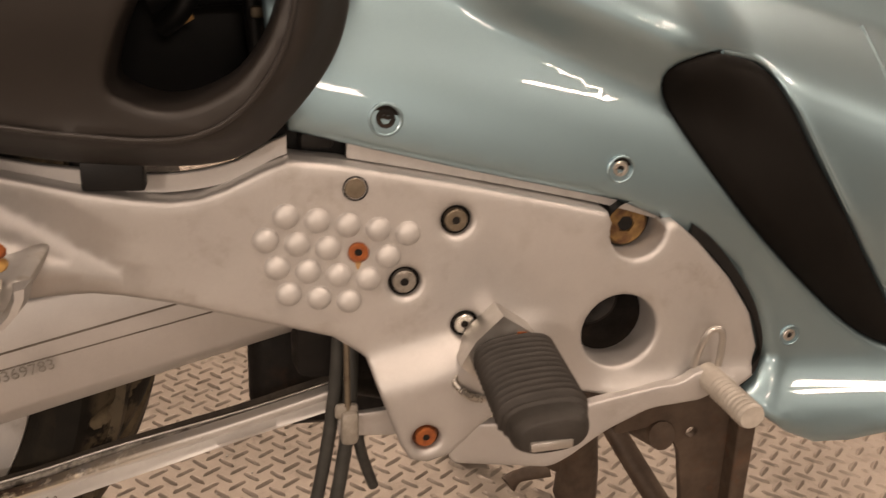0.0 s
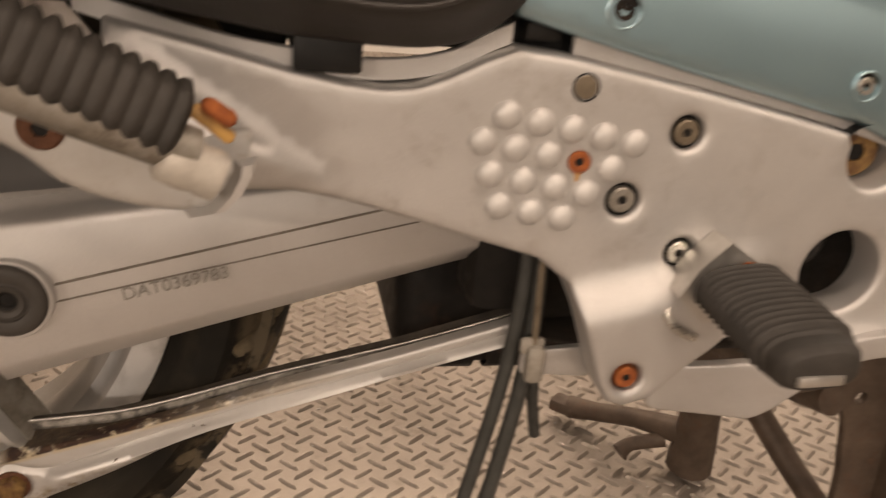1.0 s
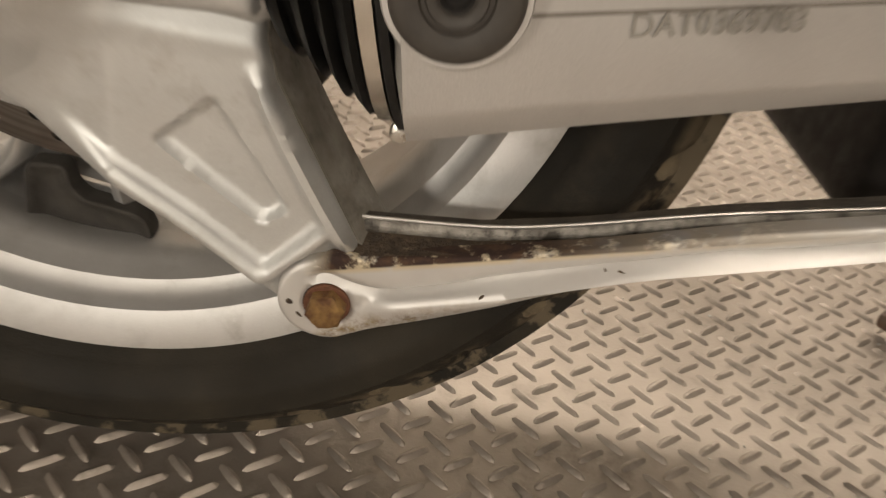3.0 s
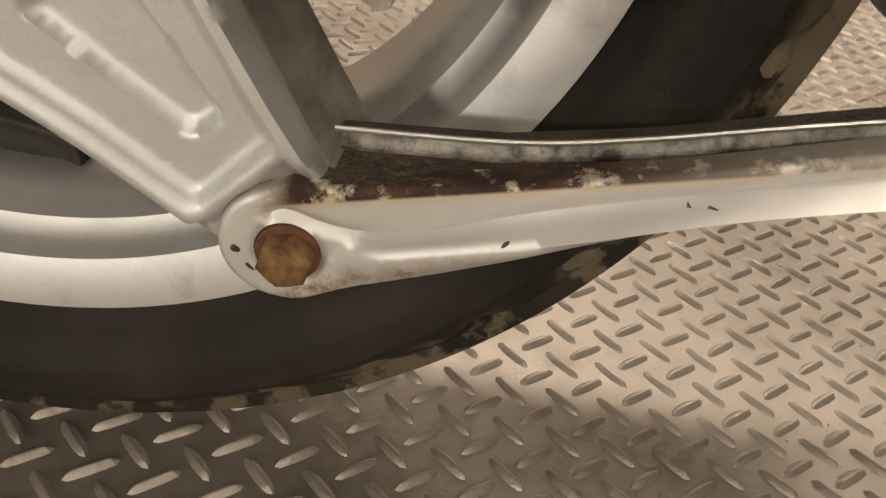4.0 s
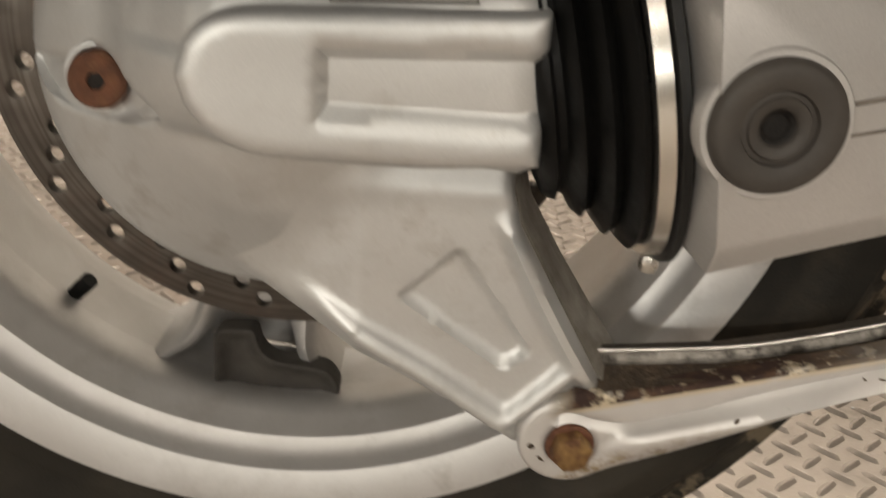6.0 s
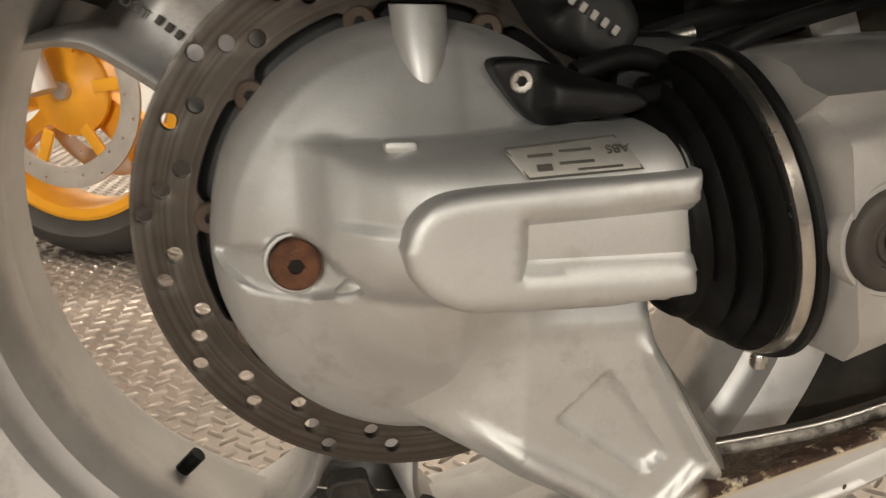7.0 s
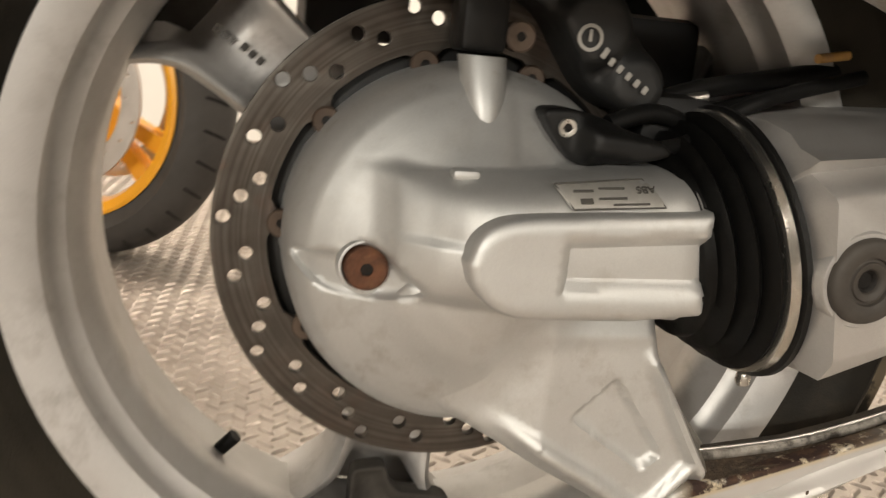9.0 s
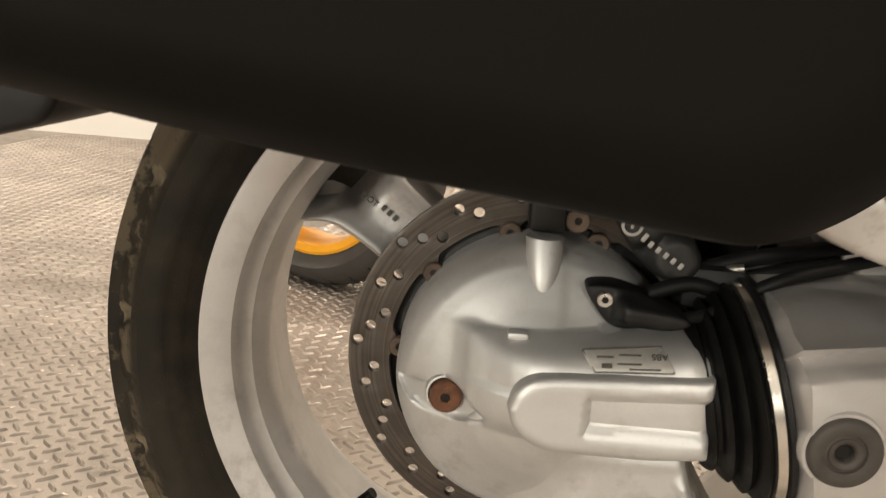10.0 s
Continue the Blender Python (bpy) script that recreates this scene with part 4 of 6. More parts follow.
def soiled_arm():
    """Silver paint that has lifted along the top edge and round the eye, with rust and dirt in the gaps."""
    m, nd, lk, bsdf = nodes_of("rust_stained_silver")
    tc = nd.new("ShaderNodeTexCoord").outputs["Object"]
    sep = nd.new("ShaderNodeSeparateXYZ")
    lk.new(tc, sep.inputs[0])

    def ramp(value, a, b):
        r = nd.new("ShaderNodeMapRange")
        r.inputs["From Min"].default_value, r.inputs["From Max"].default_value = a, b
        lk.new(value, r.inputs["Value"])
        return r.outputs["Result"]

    def line(slope, base):
        k = nd.new("ShaderNodeMath")
        k.operation = "MULTIPLY_ADD"
        lk.new(sep.outputs["X"], k.inputs[0])
        k.inputs[1].default_value, k.inputs[2].default_value = -slope, -base
        s = nd.new("ShaderNodeMath")
        s.operation = "ADD"
        lk.new(sep.outputs["Z"], s.inputs[0])
        lk.new(k.outputs[0], s.inputs[1])
        return s.outputs[0]

    def curve(c2, c1, c0):
        k = nd.new("ShaderNodeMath")
        k.operation = "MULTIPLY_ADD"
        lk.new(sep.outputs["X"], k.inputs[0])
        k.inputs[1].default_value, k.inputs[2].default_value = c2, c1
        q = nd.new("ShaderNodeMath")
        q.operation = "MULTIPLY_ADD"
        lk.new(sep.outputs["X"], q.inputs[0])
        lk.new(k.outputs[0], q.inputs[1])
        q.inputs[2].default_value = c0
        s = nd.new("ShaderNodeMath")
        s.operation = "SUBTRACT"
        lk.new(sep.outputs["Z"], s.inputs[0])
        lk.new(q.outputs[0], s.inputs[1])
        return s.outputs[0]

    top = curve(0.0593, 0.3010, 0.1677)
    low = line(0.533, 0.0950)
    chips = noise_ramp(nd, lk, tc, 95.0, 0.36, 0.46, 9.0, 0.7)
    fade = multiplied(nd, lk, ramp(sep.outputs["X"], 0.36, 0.22), ramp(sep.outputs["X"], 0.120, 0.132))
    edge = multiplied(nd, lk, multiplied(nd, lk, ramp(top, -0.0034, -0.0024), chips), fade)
    eye_rust = multiplied(nd, lk, multiplied(nd, lk, ramp(low, 0.0140, 0.0040), noise_ramp(nd, lk, tc, 140.0, 0.44, 0.62, 8.0, 0.7)), multiplied(nd, lk, ramp(sep.outputs["X"], 0.200, 0.170), ramp(sep.outputs["X"], 0.112, 0.140)))
    cream = noise_ramp(nd, lk, tc, 60.0, 0.36, 0.52, 6.0)
    paint = mixed(nd, lk, noise_ramp(nd, lk, tc, 20.0, 0.35, 0.65), (0.66, 0.645, 0.625), (0.60, 0.58, 0.56))
    paint = mixed(nd, lk, multiplied(nd, lk, multiplied(nd, lk, ramp(top, -0.0058, -0.0034), fade), cream), paint, (0.63, 0.54, 0.39))
    rust = mixed(nd, lk, noise_ramp(nd, lk, tc, 160.0, 0.45, 0.7), (0.030, 0.014, 0.010), (0.085, 0.045, 0.024))
    both = nd.new("ShaderNodeMath")
    both.operation = "MAXIMUM"
    lk.new(edge, both.inputs[0])
    lk.new(multiplied(nd, lk, eye_rust, 0.22), both.inputs[1])
    ochre = mixed(nd, lk, noise_ramp(nd, lk, tc, 240.0, 0.42, 0.60, 6.0), (0.36, 0.27, 0.12), (0.21, 0.12, 0.04))
    paint = mixed(nd, lk, eye_rust, paint, ochre)
    specks = multiplied(nd, lk, noise_ramp(nd, lk, tc, 210.0, 0.66, 0.72, 6.0, 0.7), noise_ramp(nd, lk, tc, 22.0, 0.52, 0.62))
    col = mixed(nd, lk, both.outputs[0], paint, rust)
    col = mixed(nd, lk, specks, col, (0.09, 0.07, 0.05))
    lk.new(col, bsdf.inputs["Base Color"])
    met = nd.new("ShaderNodeMapRange")
    met.inputs["To Min"].default_value, met.inputs["To Max"].default_value = 0.65, 0.05
    lk.new(both.outputs[0], met.inputs["Value"])
    lk.new(met.outputs["Result"], bsdf.inputs["Metallic"])
    rgh = nd.new("ShaderNodeMapRange")
    rgh.inputs["To Min"].default_value, rgh.inputs["To Max"].default_value = 0.50, 0.85
    lk.new(both.outputs[0], rgh.inputs["Value"])
    lk.new(rgh.outputs["Result"], bsdf.inputs["Roughness"])
    b = nd.new("ShaderNodeBump")
    b.inputs["Strength"].default_value, b.inputs["Distance"].default_value = 0.35, 0.001
    lk.new(both.outputs[0], b.inputs["Height"])
    lk.new(b.outputs["Normal"], bsdf.inputs["Normal"])
    return m


ARM_PAINT = soiled_arm()


groove_line, low_line, ridge_line = (rounded(l, 6, False) for l in (GROOVE, ARM_LOW, RIDGE))


def arm_height(P):
    """A flat upper band, a groove that starts round the eye, and a rolled lower rail; a shallow seat round the bolt."""
    x, z = P[:, 0], P[:, 1]
    zr = np.interp(x, [q[0] for q in ridge_line], [q[1] for q in ridge_line])
    zl = np.interp(x, [q[0] for q in low_line], [q[1] for q in low_line])
    t = np.clip((zr - z) / np.maximum(zr - zl, 1e-4), 0, 1)
    out = 0.0060 * smooth_step(zr - z, -0.0024, 0.0022) * smooth_step(x, 0.142, 0.166) * (1 - 0.75 * smooth_step(t, 0.35, 1.0))
    out = out - 0.0030 * (1 - smooth_step(distance(P, groove_line, False), 0.0002, 0.0026)) * smooth_step(x, 0.1215, 0.1290)
    far = np.hypot(x - SEAT[0], z - SEAT[1])
    out = out - 0.0024 * (1 - smooth_step(far, 0.0100, 0.0116))
    return arm_depth(x) - out


arm_line = [Vector((TB[0] + 0.0212 * math.cos(radians(a)), TB[1] + 0.0212 * math.sin(radians(a)))) for a in range(290, 108, -10)]
arm_outline = arm_line + [Vector(q) for q in rounded([(0.1300, 0.2122), (0.1370, 0.2138)] + list(ARM_TOP), 3, False)] + [Vector(q) for q in reversed(low_line)]
groove_rails = [[q for q in beside(groove_line, k) if q[0] > 0.1235] for k in (0.0, 0.0022)] + [[q for q in beside(ridge_line, k) if q[0] > 0.1490] for k in (0.0, -0.0022)]
seat_rails = [disc_loop(SEAT[0], SEAT[1], r, 40) + [Vector((SEAT[0] + r, SEAT[1]))] for r in (0.0098, 0.0116)]
arm = part("torque_arm", sheet(arm_outline, [], arm_height, 0.008, 0.0022, 0.0024, [], groove_rails + seat_rails), ARM_PAINT, bike, "silver torque arm with lifting paint and rust at its end", 60)
# dirt colour here also carries the shade of the gap round the bolt
part("bolt_recess", lathe([(0.0060, 0.0016), (0.0098, 0.0016), (0.0112, 0.0008)], (SEAT[0], arm_depth(SEAT[0]), SEAT[1]), "y", 40), GREASE, arm, "dark recess round the bolt, dirt and shade in one colour")
hex_bolt("arm_bolt", (SEAT[0], arm_depth(SEAT[0]) + 0.0015, SEAT[1]), 0.0092, 0.0098, OCHRE_RUST, arm, "rusty hexagon bolt", washer=1.0)
part("bolt_washer", lathe([(0.0070, -0.0008), (0.0102, -0.0008), (0.0106, -0.0002), (0.0106, 0.0016)], (SEAT[0], arm_depth(SEAT[0]), SEAT[1]), "y", 40), RUST, arm, "dark rusty washer")
for chip in (((0.2440, 0.2328), (0.2470, 0.2336), (0.2500, 0.2347), (0.2545, 0.2358), (0.2500, 0.2354), (0.2465, 0.2344)), ((0.1970, 0.2100), (0.1985, 0.2108), (0.1992, 0.2118), (0.1978, 0.2112)), ((0.1142, 0.1850), (0.1158, 0.1838), (0.1176, 0.1846), (0.1168, 0.1862), (0.1150, 0.1868)), ((0.1192, 0.1798), (0.1206, 0.1782), (0.1226, 0.1776), (0.1216, 0.1790), (0.1202, 0.1804))):
    part("paint_chip", sheet(rounded(chip, 3), [], lambda P: arm_height(P) - 0.0002, 0.0006, 0.0002, 0.0012), CRUST, arm, "dark chip in the paint")
# back flange of the channel: dark top, bright lip, speckled inner strip, crusted trough
CHANNEL = ((0.1340, -0.0540, 0.2252, 0.2110), (0.1940, -0.0560, 0.2325, 0.2277), (0.2332, -0.0580, 0.2426, 0.2403), (0.2945, -0.0600, 0.2619, 0.2624), (0.3850, -0.0620, 0.2860, 0.2920), (0.4600, -0.0640, 0.3100, 0.3180))
part("back_rail", sweep([(x, y, z) for x, y, z, zt in CHANNEL], 0.0010, 8), BARE, arm, "thin bright lip")
part("back_flange", loft([[(x, y + 0.0005, z - 0.004), (x, y + 0.004, z - 0.002), (x, y + 0.004, z + h), (x, y + 0.0005, z + h * 0.4)] for (x, y, z, zt), h in zip(CHANNEL, (0.0006, 0.0012, 0.0018, 0.0028, 0.0042, 0.0050))]), GREASE, arm, "dark back flange")
part("inner_strip", loft([[(x, y + 0.001, z - 0.0008), (x, y - 0.0016, z - 0.0030), (x, y - 0.0022, z - 0.0060), (x, y - 0.0008, z - 0.0075), (x, y + 0.003, z - 0.0070)] for x, y, z, zt in CHANNEL]), DIRTY, arm, "speckled oily inner strip", 70)
part("crusted_trough", loft([[(x, y + 0.001, z - 0.0065), (x, 0.45 * y + 0.55 * (arm_depth(x) + 0.001), 0.5 * (z - 0.0075) + 0.5 * (zt - 0.0015)), (x, arm_depth(x) + 0.0015, zt - 0.0006), (x, arm_depth(x) + 0.0050, zt - 0.0040), (x, arm_depth(x) + 0.0060, zt - 0.012), (x, y + 0.001, z - 0.016)] for x, y, z, zt in CHANNEL]), CRUST, arm, "crusted brown dirt in the channel", 70)

# swingarm
def swing_section(x):
    t = (x - 0.13) / 0.37
    yf = -0.1350 + 0.0735 * t
    ridge, crease, low = 0.3845 + 0.042 * t, 0.3065 + 0.0705 * t, 0.2935 + 0.0685 * t
    top = 0.4135 + 0.036 * t
    k = [(yf, crease + 0.002), (yf, (crease + ridge) / 2), (yf, ridge - 0.002), (yf + 0.002, ridge + 0.001), (yf + 0.020, ridge + 0.0085), (yf + 0.013, ridge + 0.0085 + 0.0075 * max(0.0, 1 - t / 0.42)), (yf + 0.028, top - 0.010), (yf + 0.036, top - 0.004), (yf + 0.055, top), (0.03, top), (0.045, top - 0.02),
         (0.045, low + 0.03), (0.03, low), (yf + 0.06, low - 0.004), (yf + 0.024, low), (yf + 0.010 + 0.008 * t, low + 0.001), (yf + 0.001, crease - 0.001)]
    return [(x - (z - 0.345) * 0.20 * (1 - t), y, z) for y, z in k]


def swing_end():
    """The round end that seats against the gaiter's ring."""
    out = []
    for x, y, z in swing_section(0.1385):
        d = Vector((0, y + 0.052, z - 0.349)).normalized() * 0.0665
        out.append((0.1375 - 0.24 * d[2], -0.052 + d[1], 0.349 + d[2]))
    return out


swing = part("swingarm", loft([swing_end()] + [swing_section(0.1440 + 0.480 * k / 12) for k in range(13)]), SILVER, bike, "silver painted swingarm with stamped number", 36)
# raised strip along the arm's side
def on_face(x, z):
    return (x, -0.1350 + 0.0735 * (x + (z - 0.345) * 0.2 * (0.5 - x) / 0.37 - 0.13) / 0.37, z)


# thin dark bars stand in for the shade in two cast grooves
for x0, z0, x1, z1, r in ((0.1800, 0.3556, 0.470, 0.4115, 0.0008), (0.1790, 0.3455, 0.470, 0.3970, 0.0006)):
    part("groove", sweep([on_face(x0 + (x1 - x0) * k / 6, z0 + (z1 - z0) * k / 6) for k in range(7)], r, 8), GROOVE_SHADE, swing, "thin dark line standing in for the shade of a cast groove")
part("boss", lathe([(0.0232, 0.012), (0.0228, -0.0014), (0.0222, -0.0022), (0.018, -0.0022), (0.018, 0.012)], (0.1600, -0.1290, 0.3497), "y", 48), SILVER, swing)
part("pivot_cap", lathe([(0.0, -0.0012), (0.0050, -0.0012), (0.0054, -0.0040), (0.0066, -0.0052), (0.0090, -0.0056), (0.0096, -0.0046), (0.0108, -0.0044), (0.0114, -0.0058), (0.0140, -0.0068), (0.0178, -0.0068), (0.0196, -0.0056), (0.0204, -0.0036), (0.0205, 0.002)], (0.1600, -0.1285, 0.3497), "y", 56), CAP_GREY, swing, "grey-brown pivot cap with a dark socket", 40)
# near-black colour makes up for the shallow socket's missing shade
part("cap_socket", lathe([(0.0, -0.0016), (0.0036, -0.0016), (0.0044, -0.0030), (0.0053, -0.0034)], (0.1600, -0.1285, 0.3497), "y", 24), FRAME_DARK, swing, "dark brown rusted socket, its shade put into the colour")
stamp_m = Matrix.Translation(on_face(0.2150, 0.3440)) @ pose(0, 0, 0, 90, 0, 9.5) @ pose(0, 0, 0, 0, 0, 10.2)
lettering("stamped_number", "DAT0369783", 0.0106, Matrix.Translation((0, -0.0004, 0)) @ stamp_m, STAMP, swing, "stamped number", 0.0002)
# rubber gaiter with clamps between final drive and swingarm
def gaiter_ring(c, r, n=64):
    d = Vector((0.972, 0.0, 0.235)).normalized()
    u = Vector((0, 1, 0))
    v = d.cross(u)
    return [Vector(c) + (u * math.cos(6.28318 * j / n) * 0.98 + v * math.sin(6.28318 * j / n)) * r for j in range(n)]


GA, GB = Vector((0.0925, -0.0515, 0.347)), Vector((0.1265, -0.052, 0.3475))
folds = ((0.0, 0.0450), (0.05, 0.0505), (0.12, 0.0520), (0.18, 0.0525), (0.22, 0.0495), (0.30, 0.0500), (0.36, 0.0560), (0.44, 0.0585), (0.50, 0.0560), (0.54, 0.0545), (0.60, 0.0600), (0.68, 0.0645), (0.75, 0.0625), (0.79, 0.0610), (0.84, 0.0660), (0.93, 0.0695), (1.0, 0.0680))
gaiter = part("gaiter", loft([gaiter_ring(GA + (GB - GA) * t, r) for t, r in folds]), RUBBER, bike, "black folded rubber gaiter", 55)
part("clamp_band", loft([gaiter_ring(GB + Vector((0.001, 0, 0)), 0.0690), gaiter_ring(GB + Vector((0.0015, 0, 0)), 0.0712), gaiter_ring(GB + Vector((0.007, 0, 0)), 0.0712), gaiter_ring(GB + Vector((0.0075, 0, 0)), 0.069)]), BAND_STEEL, gaiter, "bright steel clamp band", 40)
part("swing_collar", loft([gaiter_ring(GB + Vector((0.010 + 0.006 * k, -0.001 * k, 0)), 0.0672 - 0.0004 * k) for k in range(6)]), SILVER, swing, "", 60)
part("end_ring", loft([gaiter_ring(GB + Vector((0.0075, 0, 0)), 0.070), gaiter_ring(GB + Vector((0.0085, 0, 0)), 0.0735), gaiter_ring(GB + Vector((0.0115, 0, 0)), 0.0735), gaiter_ring(GB + Vector((0.0125, 0, 0)), 0.069)]), PLASTIC, gaiter)
part("clamp_screw", block((0.008, 0.007, 0.009), (0.151, -0.068, 0.2755), 0.003), CHROME, gaiter, "slotted clamp screw")

# footrest plate
PY = -0.1375
plate_outer = [Vector(p) for p in ((0.215, 0.4975), (0.2581, 0.4885), (0.3045, 0.4778), (0.3300, 0.4735), (0.3494, 0.4719), (0.3650, 0.4735), (0.3809, 0.4792), (0.4002, 0.4891), (0.4163, 0.4957), (0.4456, 0.4928), (0.5143, 0.4810),
                                   (0.5886, 0.4663), (0.6202, 0.4595))]
plate_outer += [Vector((0.6425 + 0.0195 * math.cos(radians(a)), 0.4465 + 0.0195 * math.sin(radians(a)))) for a in range(165, 376, 15)] + [Vector((0.6680, 0.4525)), Vector((0.6730, 0.4490))]
plate_outer += [Vector(p) for p in ((0.6878, 0.4375), (0.7187, 0.4075), (0.7394, 0.3806), (0.7503, 0.3531), (0.7475, 0.3325), (0.7300, 0.3243), (0.6456, 0.3252), (0.6030, 0.3300), (0.5620, 0.3342), (0.5400, 0.3157), (0.5206, 0.2951), (0.5050, 0.2900),
                                    (0.4931, 0.2931), (0.4860, 0.3050), (0.4740, 0.3380), (0.4640, 0.3640), (0.4428, 0.3796), (0.4045, 0.3904), (0.3454, 0.4077), (0.3040, 0.4170), (0.260, 0.4180), (0.215, 0.4260))]
HOLES = ((0.6385, 0.3735, 0.0272), (0.5190, 0.4562, 0.0098), (0.4877, 0.4158, 0.0102), (0.5287, 0.3843, 0.0094), (0.5034, 0.3095, 0.0093))


def plate_height(P):
    x, z = P[:, 0], P[:, 1]
    y = PY + 0 * x
    y = y - 0.0150 * smooth_step(0.3760 - z + 0.25 * (x - 0.49), 0.0, 0.030) * smooth_step(0.60 - x, 0.0, 0.05)
    crease, edge = 0.4677 - (x - 0.2600) * 0.67, 0.4265 + (0.3215 - x) * 0.30
    out = 0.32 * np.clip(0.3215 - x, 0, 0.075)
    y = y - out * np.clip((crease - z) / np.maximum(crease - edge, 1e-4), 0, 1) + 0.30 * np.clip(edge - z, 0, 0.03) * np.clip((0.3215 - x) / 0.03, 0, 1)
    y = y + 0.004 * smooth_step(x, 0.66, 0.76) - 0.010 * smooth_step(0.345 - z, 0.0, 0.02) * smooth_step(x, 0.60, 0.66)
    return y


plate = part("footrest_plate", sheet(plate_outer, [disc_loop(*h) for h in HOLES], plate_height, 0.024, 0.0038, 0.0062, [], [[Vector((0.216, 0.4972)), Vector((0.2600, 0.4677)), Vector((0.3210, 0.4268))], [Vector((0.216, 0.4582)), Vector((0.260, 0.4450)), Vector((0.3200, 0.4270))]]), SILVER, bike, "silver painted footrest plate with round bosses and rusty bolts", 60)
# upper lip behind the plate's top edge
def folded_strip(points, y, up=0.0050, down=0.0060):
    """A thin upright strip with a flat face along a smooth line in (x, z)."""
    line = rounded(points, 4, False)
    return loft([[(p[0], y + 0.005, p[1] + up), (p[0], y + 0.0006, p[1] + up), (p[0], y, p[1] + up - 0.0008), (p[0], y, p[1] - down), (p[0], y + 0.005, p[1] - down)] for p in line])


part("plate_lip", folded_strip([(0.20, 0.5045), (0.2592, 0.4890), (0.3000, 0.4828), (0.3450, 0.4795), (0.3807, 0.4850), (0.4050, 0.4975), (0.4160, 0.5025)], -0.124), SILVER, plate, "", 25)
part("plate_lip", folded_strip([(0.452, 0.4985), (0.5143, 0.4878), (0.5886, 0.4733), (0.6330, 0.4635), (0.6720, 0.4515), (0.6900, 0.4405)], -0.120), SILVER, plate, "", 25)
# black strip paints in the shaded gap between plate and fairing
part("gap_strip", folded_strip([(0.6850, 0.4430), (0.7000, 0.4330), (0.7220, 0.4110), (0.7430, 0.3830), (0.7555, 0.3540), (0.7545, 0.3360), (0.7440, 0.3230)], -0.1300, 0.0050, 0.0050), PLASTIC, plate, "black strip standing in for the dark gap beside the plate", 25)
# round bosses in a staggered grid; one place in it holds a rusted screw
A_STEP, DOWN = Vector((0.0185, -0.0031)), Vector((-0.165, -0.986)) * 0.01645
for j, first, count in ((0, 0, 5), (1, 0, 5), (2, 0, 4), (3, 1, 3)):
    for i in range(first, first + count):
        q = Vector((0.4143, 0.4618)) + A_STEP * (i - (0.5 if j % 2 else 0.0)) + DOWN * j
        if j == 1 and i == 3:
            part("screw_seat", lathe([(0.0068, -0.001), (0.0066, 0.0), (0.0060, 0.0004)], (q[0], PY, q[1]), "y", 28), ORANGE_RUST, plate)
            socket_bolt("plate_screw", (q[0], PY - 0.0012, q[1]), 0.0062, ORANGE_RUST, plate, "small orange-rusted screw", 0.004, 0.45)
            part("rust_run", sheet(rounded([(q[0] - 0.0018, q[1] - 0.0058), (q[0] + 0.0016, q[1] - 0.006), (q[0] + 0.0012, q[1] - 0.010), (q[0] - 0.0006, q[1] - 0.0112)], 4), [], lambda P: PY - 0.0004 + 0 * P[:, 0], 0.0006, 0.0003, 0.002), YELLOW_STAIN, plate, "yellow rust run")
            continue
        prof = [(0.0079 * math.cos(a), -0.0052 * math.sin(a)) for a in [math.pi / 2 * k / 7 for k in range(8)]]
        part("round_boss", lathe([(0.0079, 0.001)] + prof, (q[0], PY, q[1]), "y", 24), SILVER_MATT, plate)
for (x, z, r), material, label in zip(HOLES[1:], (DULL_BRASS, CORE_GREY, CHROME, ORANGE_RUST), ("dull brown socket bolt in a recess", "bare metal socket bolt in a recess", "bright zinc socket bolt", "orange-rusted socket bolt")):
    y = plate_height(np.array([[x, z]]))[0]
    # seat coloured dark for the shaded gap round the bolt
    part("bolt_seat", lathe([(r + 0.0008, 0.002), (r - 0.0002, 0.0065), (0.0, 0.0065)], (x, y, z), "y", 32), FRAME_DARK if material is not ORANGE_RUST else RUST, plate)
    socket_bolt("plate_bolt", (x, y + 0.0015, z), r * 0.74, material, plate, label, 0.005, 0.40)
socket_bolt("plate_bolt", (0.4555, PY - 0.0006, 0.4784), 0.0066, DULL_BRASS, plate, "small dull bolt", 0.004, 0.0)
part("bolt_ring", lathe([(0.0078, 0.001), (0.0078, -0.0003), (0.0068, -0.0003), (0.0066, 0.001)], (0.4555, PY, 0.4784), "y", 28), PLASTIC, plate)
socket_bolt("frame_bolt", (0.6425, -0.1165, 0.4445), 0.0155, OCHRE_RUST, bike, "large brown-rusted frame bolt", 0.01, 0.4)
part("frame_bolt_cup", lathe([(0.0205, -0.012), (0.021, 0.006), (0.0, 0.006)], (0.6425, -0.1165, 0.4445), "y", 32), PLASTIC, bike)
# dark tube end seen through the large hole
part("inner_tube", lathe([(0.010, 0.01), (0.010, -0.01), (0.018, -0.014), (0.021, -0.012), (0.022, 0.03)], (0.632, -0.085, 0.381), "y", 36), FRAME_DARK, bike, "dark tube behind the plate")
part("frame_casting", block((0.36, 0.05, 0.17), (0.60, -0.055, 0.40), 0.012), FRAME_DARK, bike, "dark engine casting behind the plate")


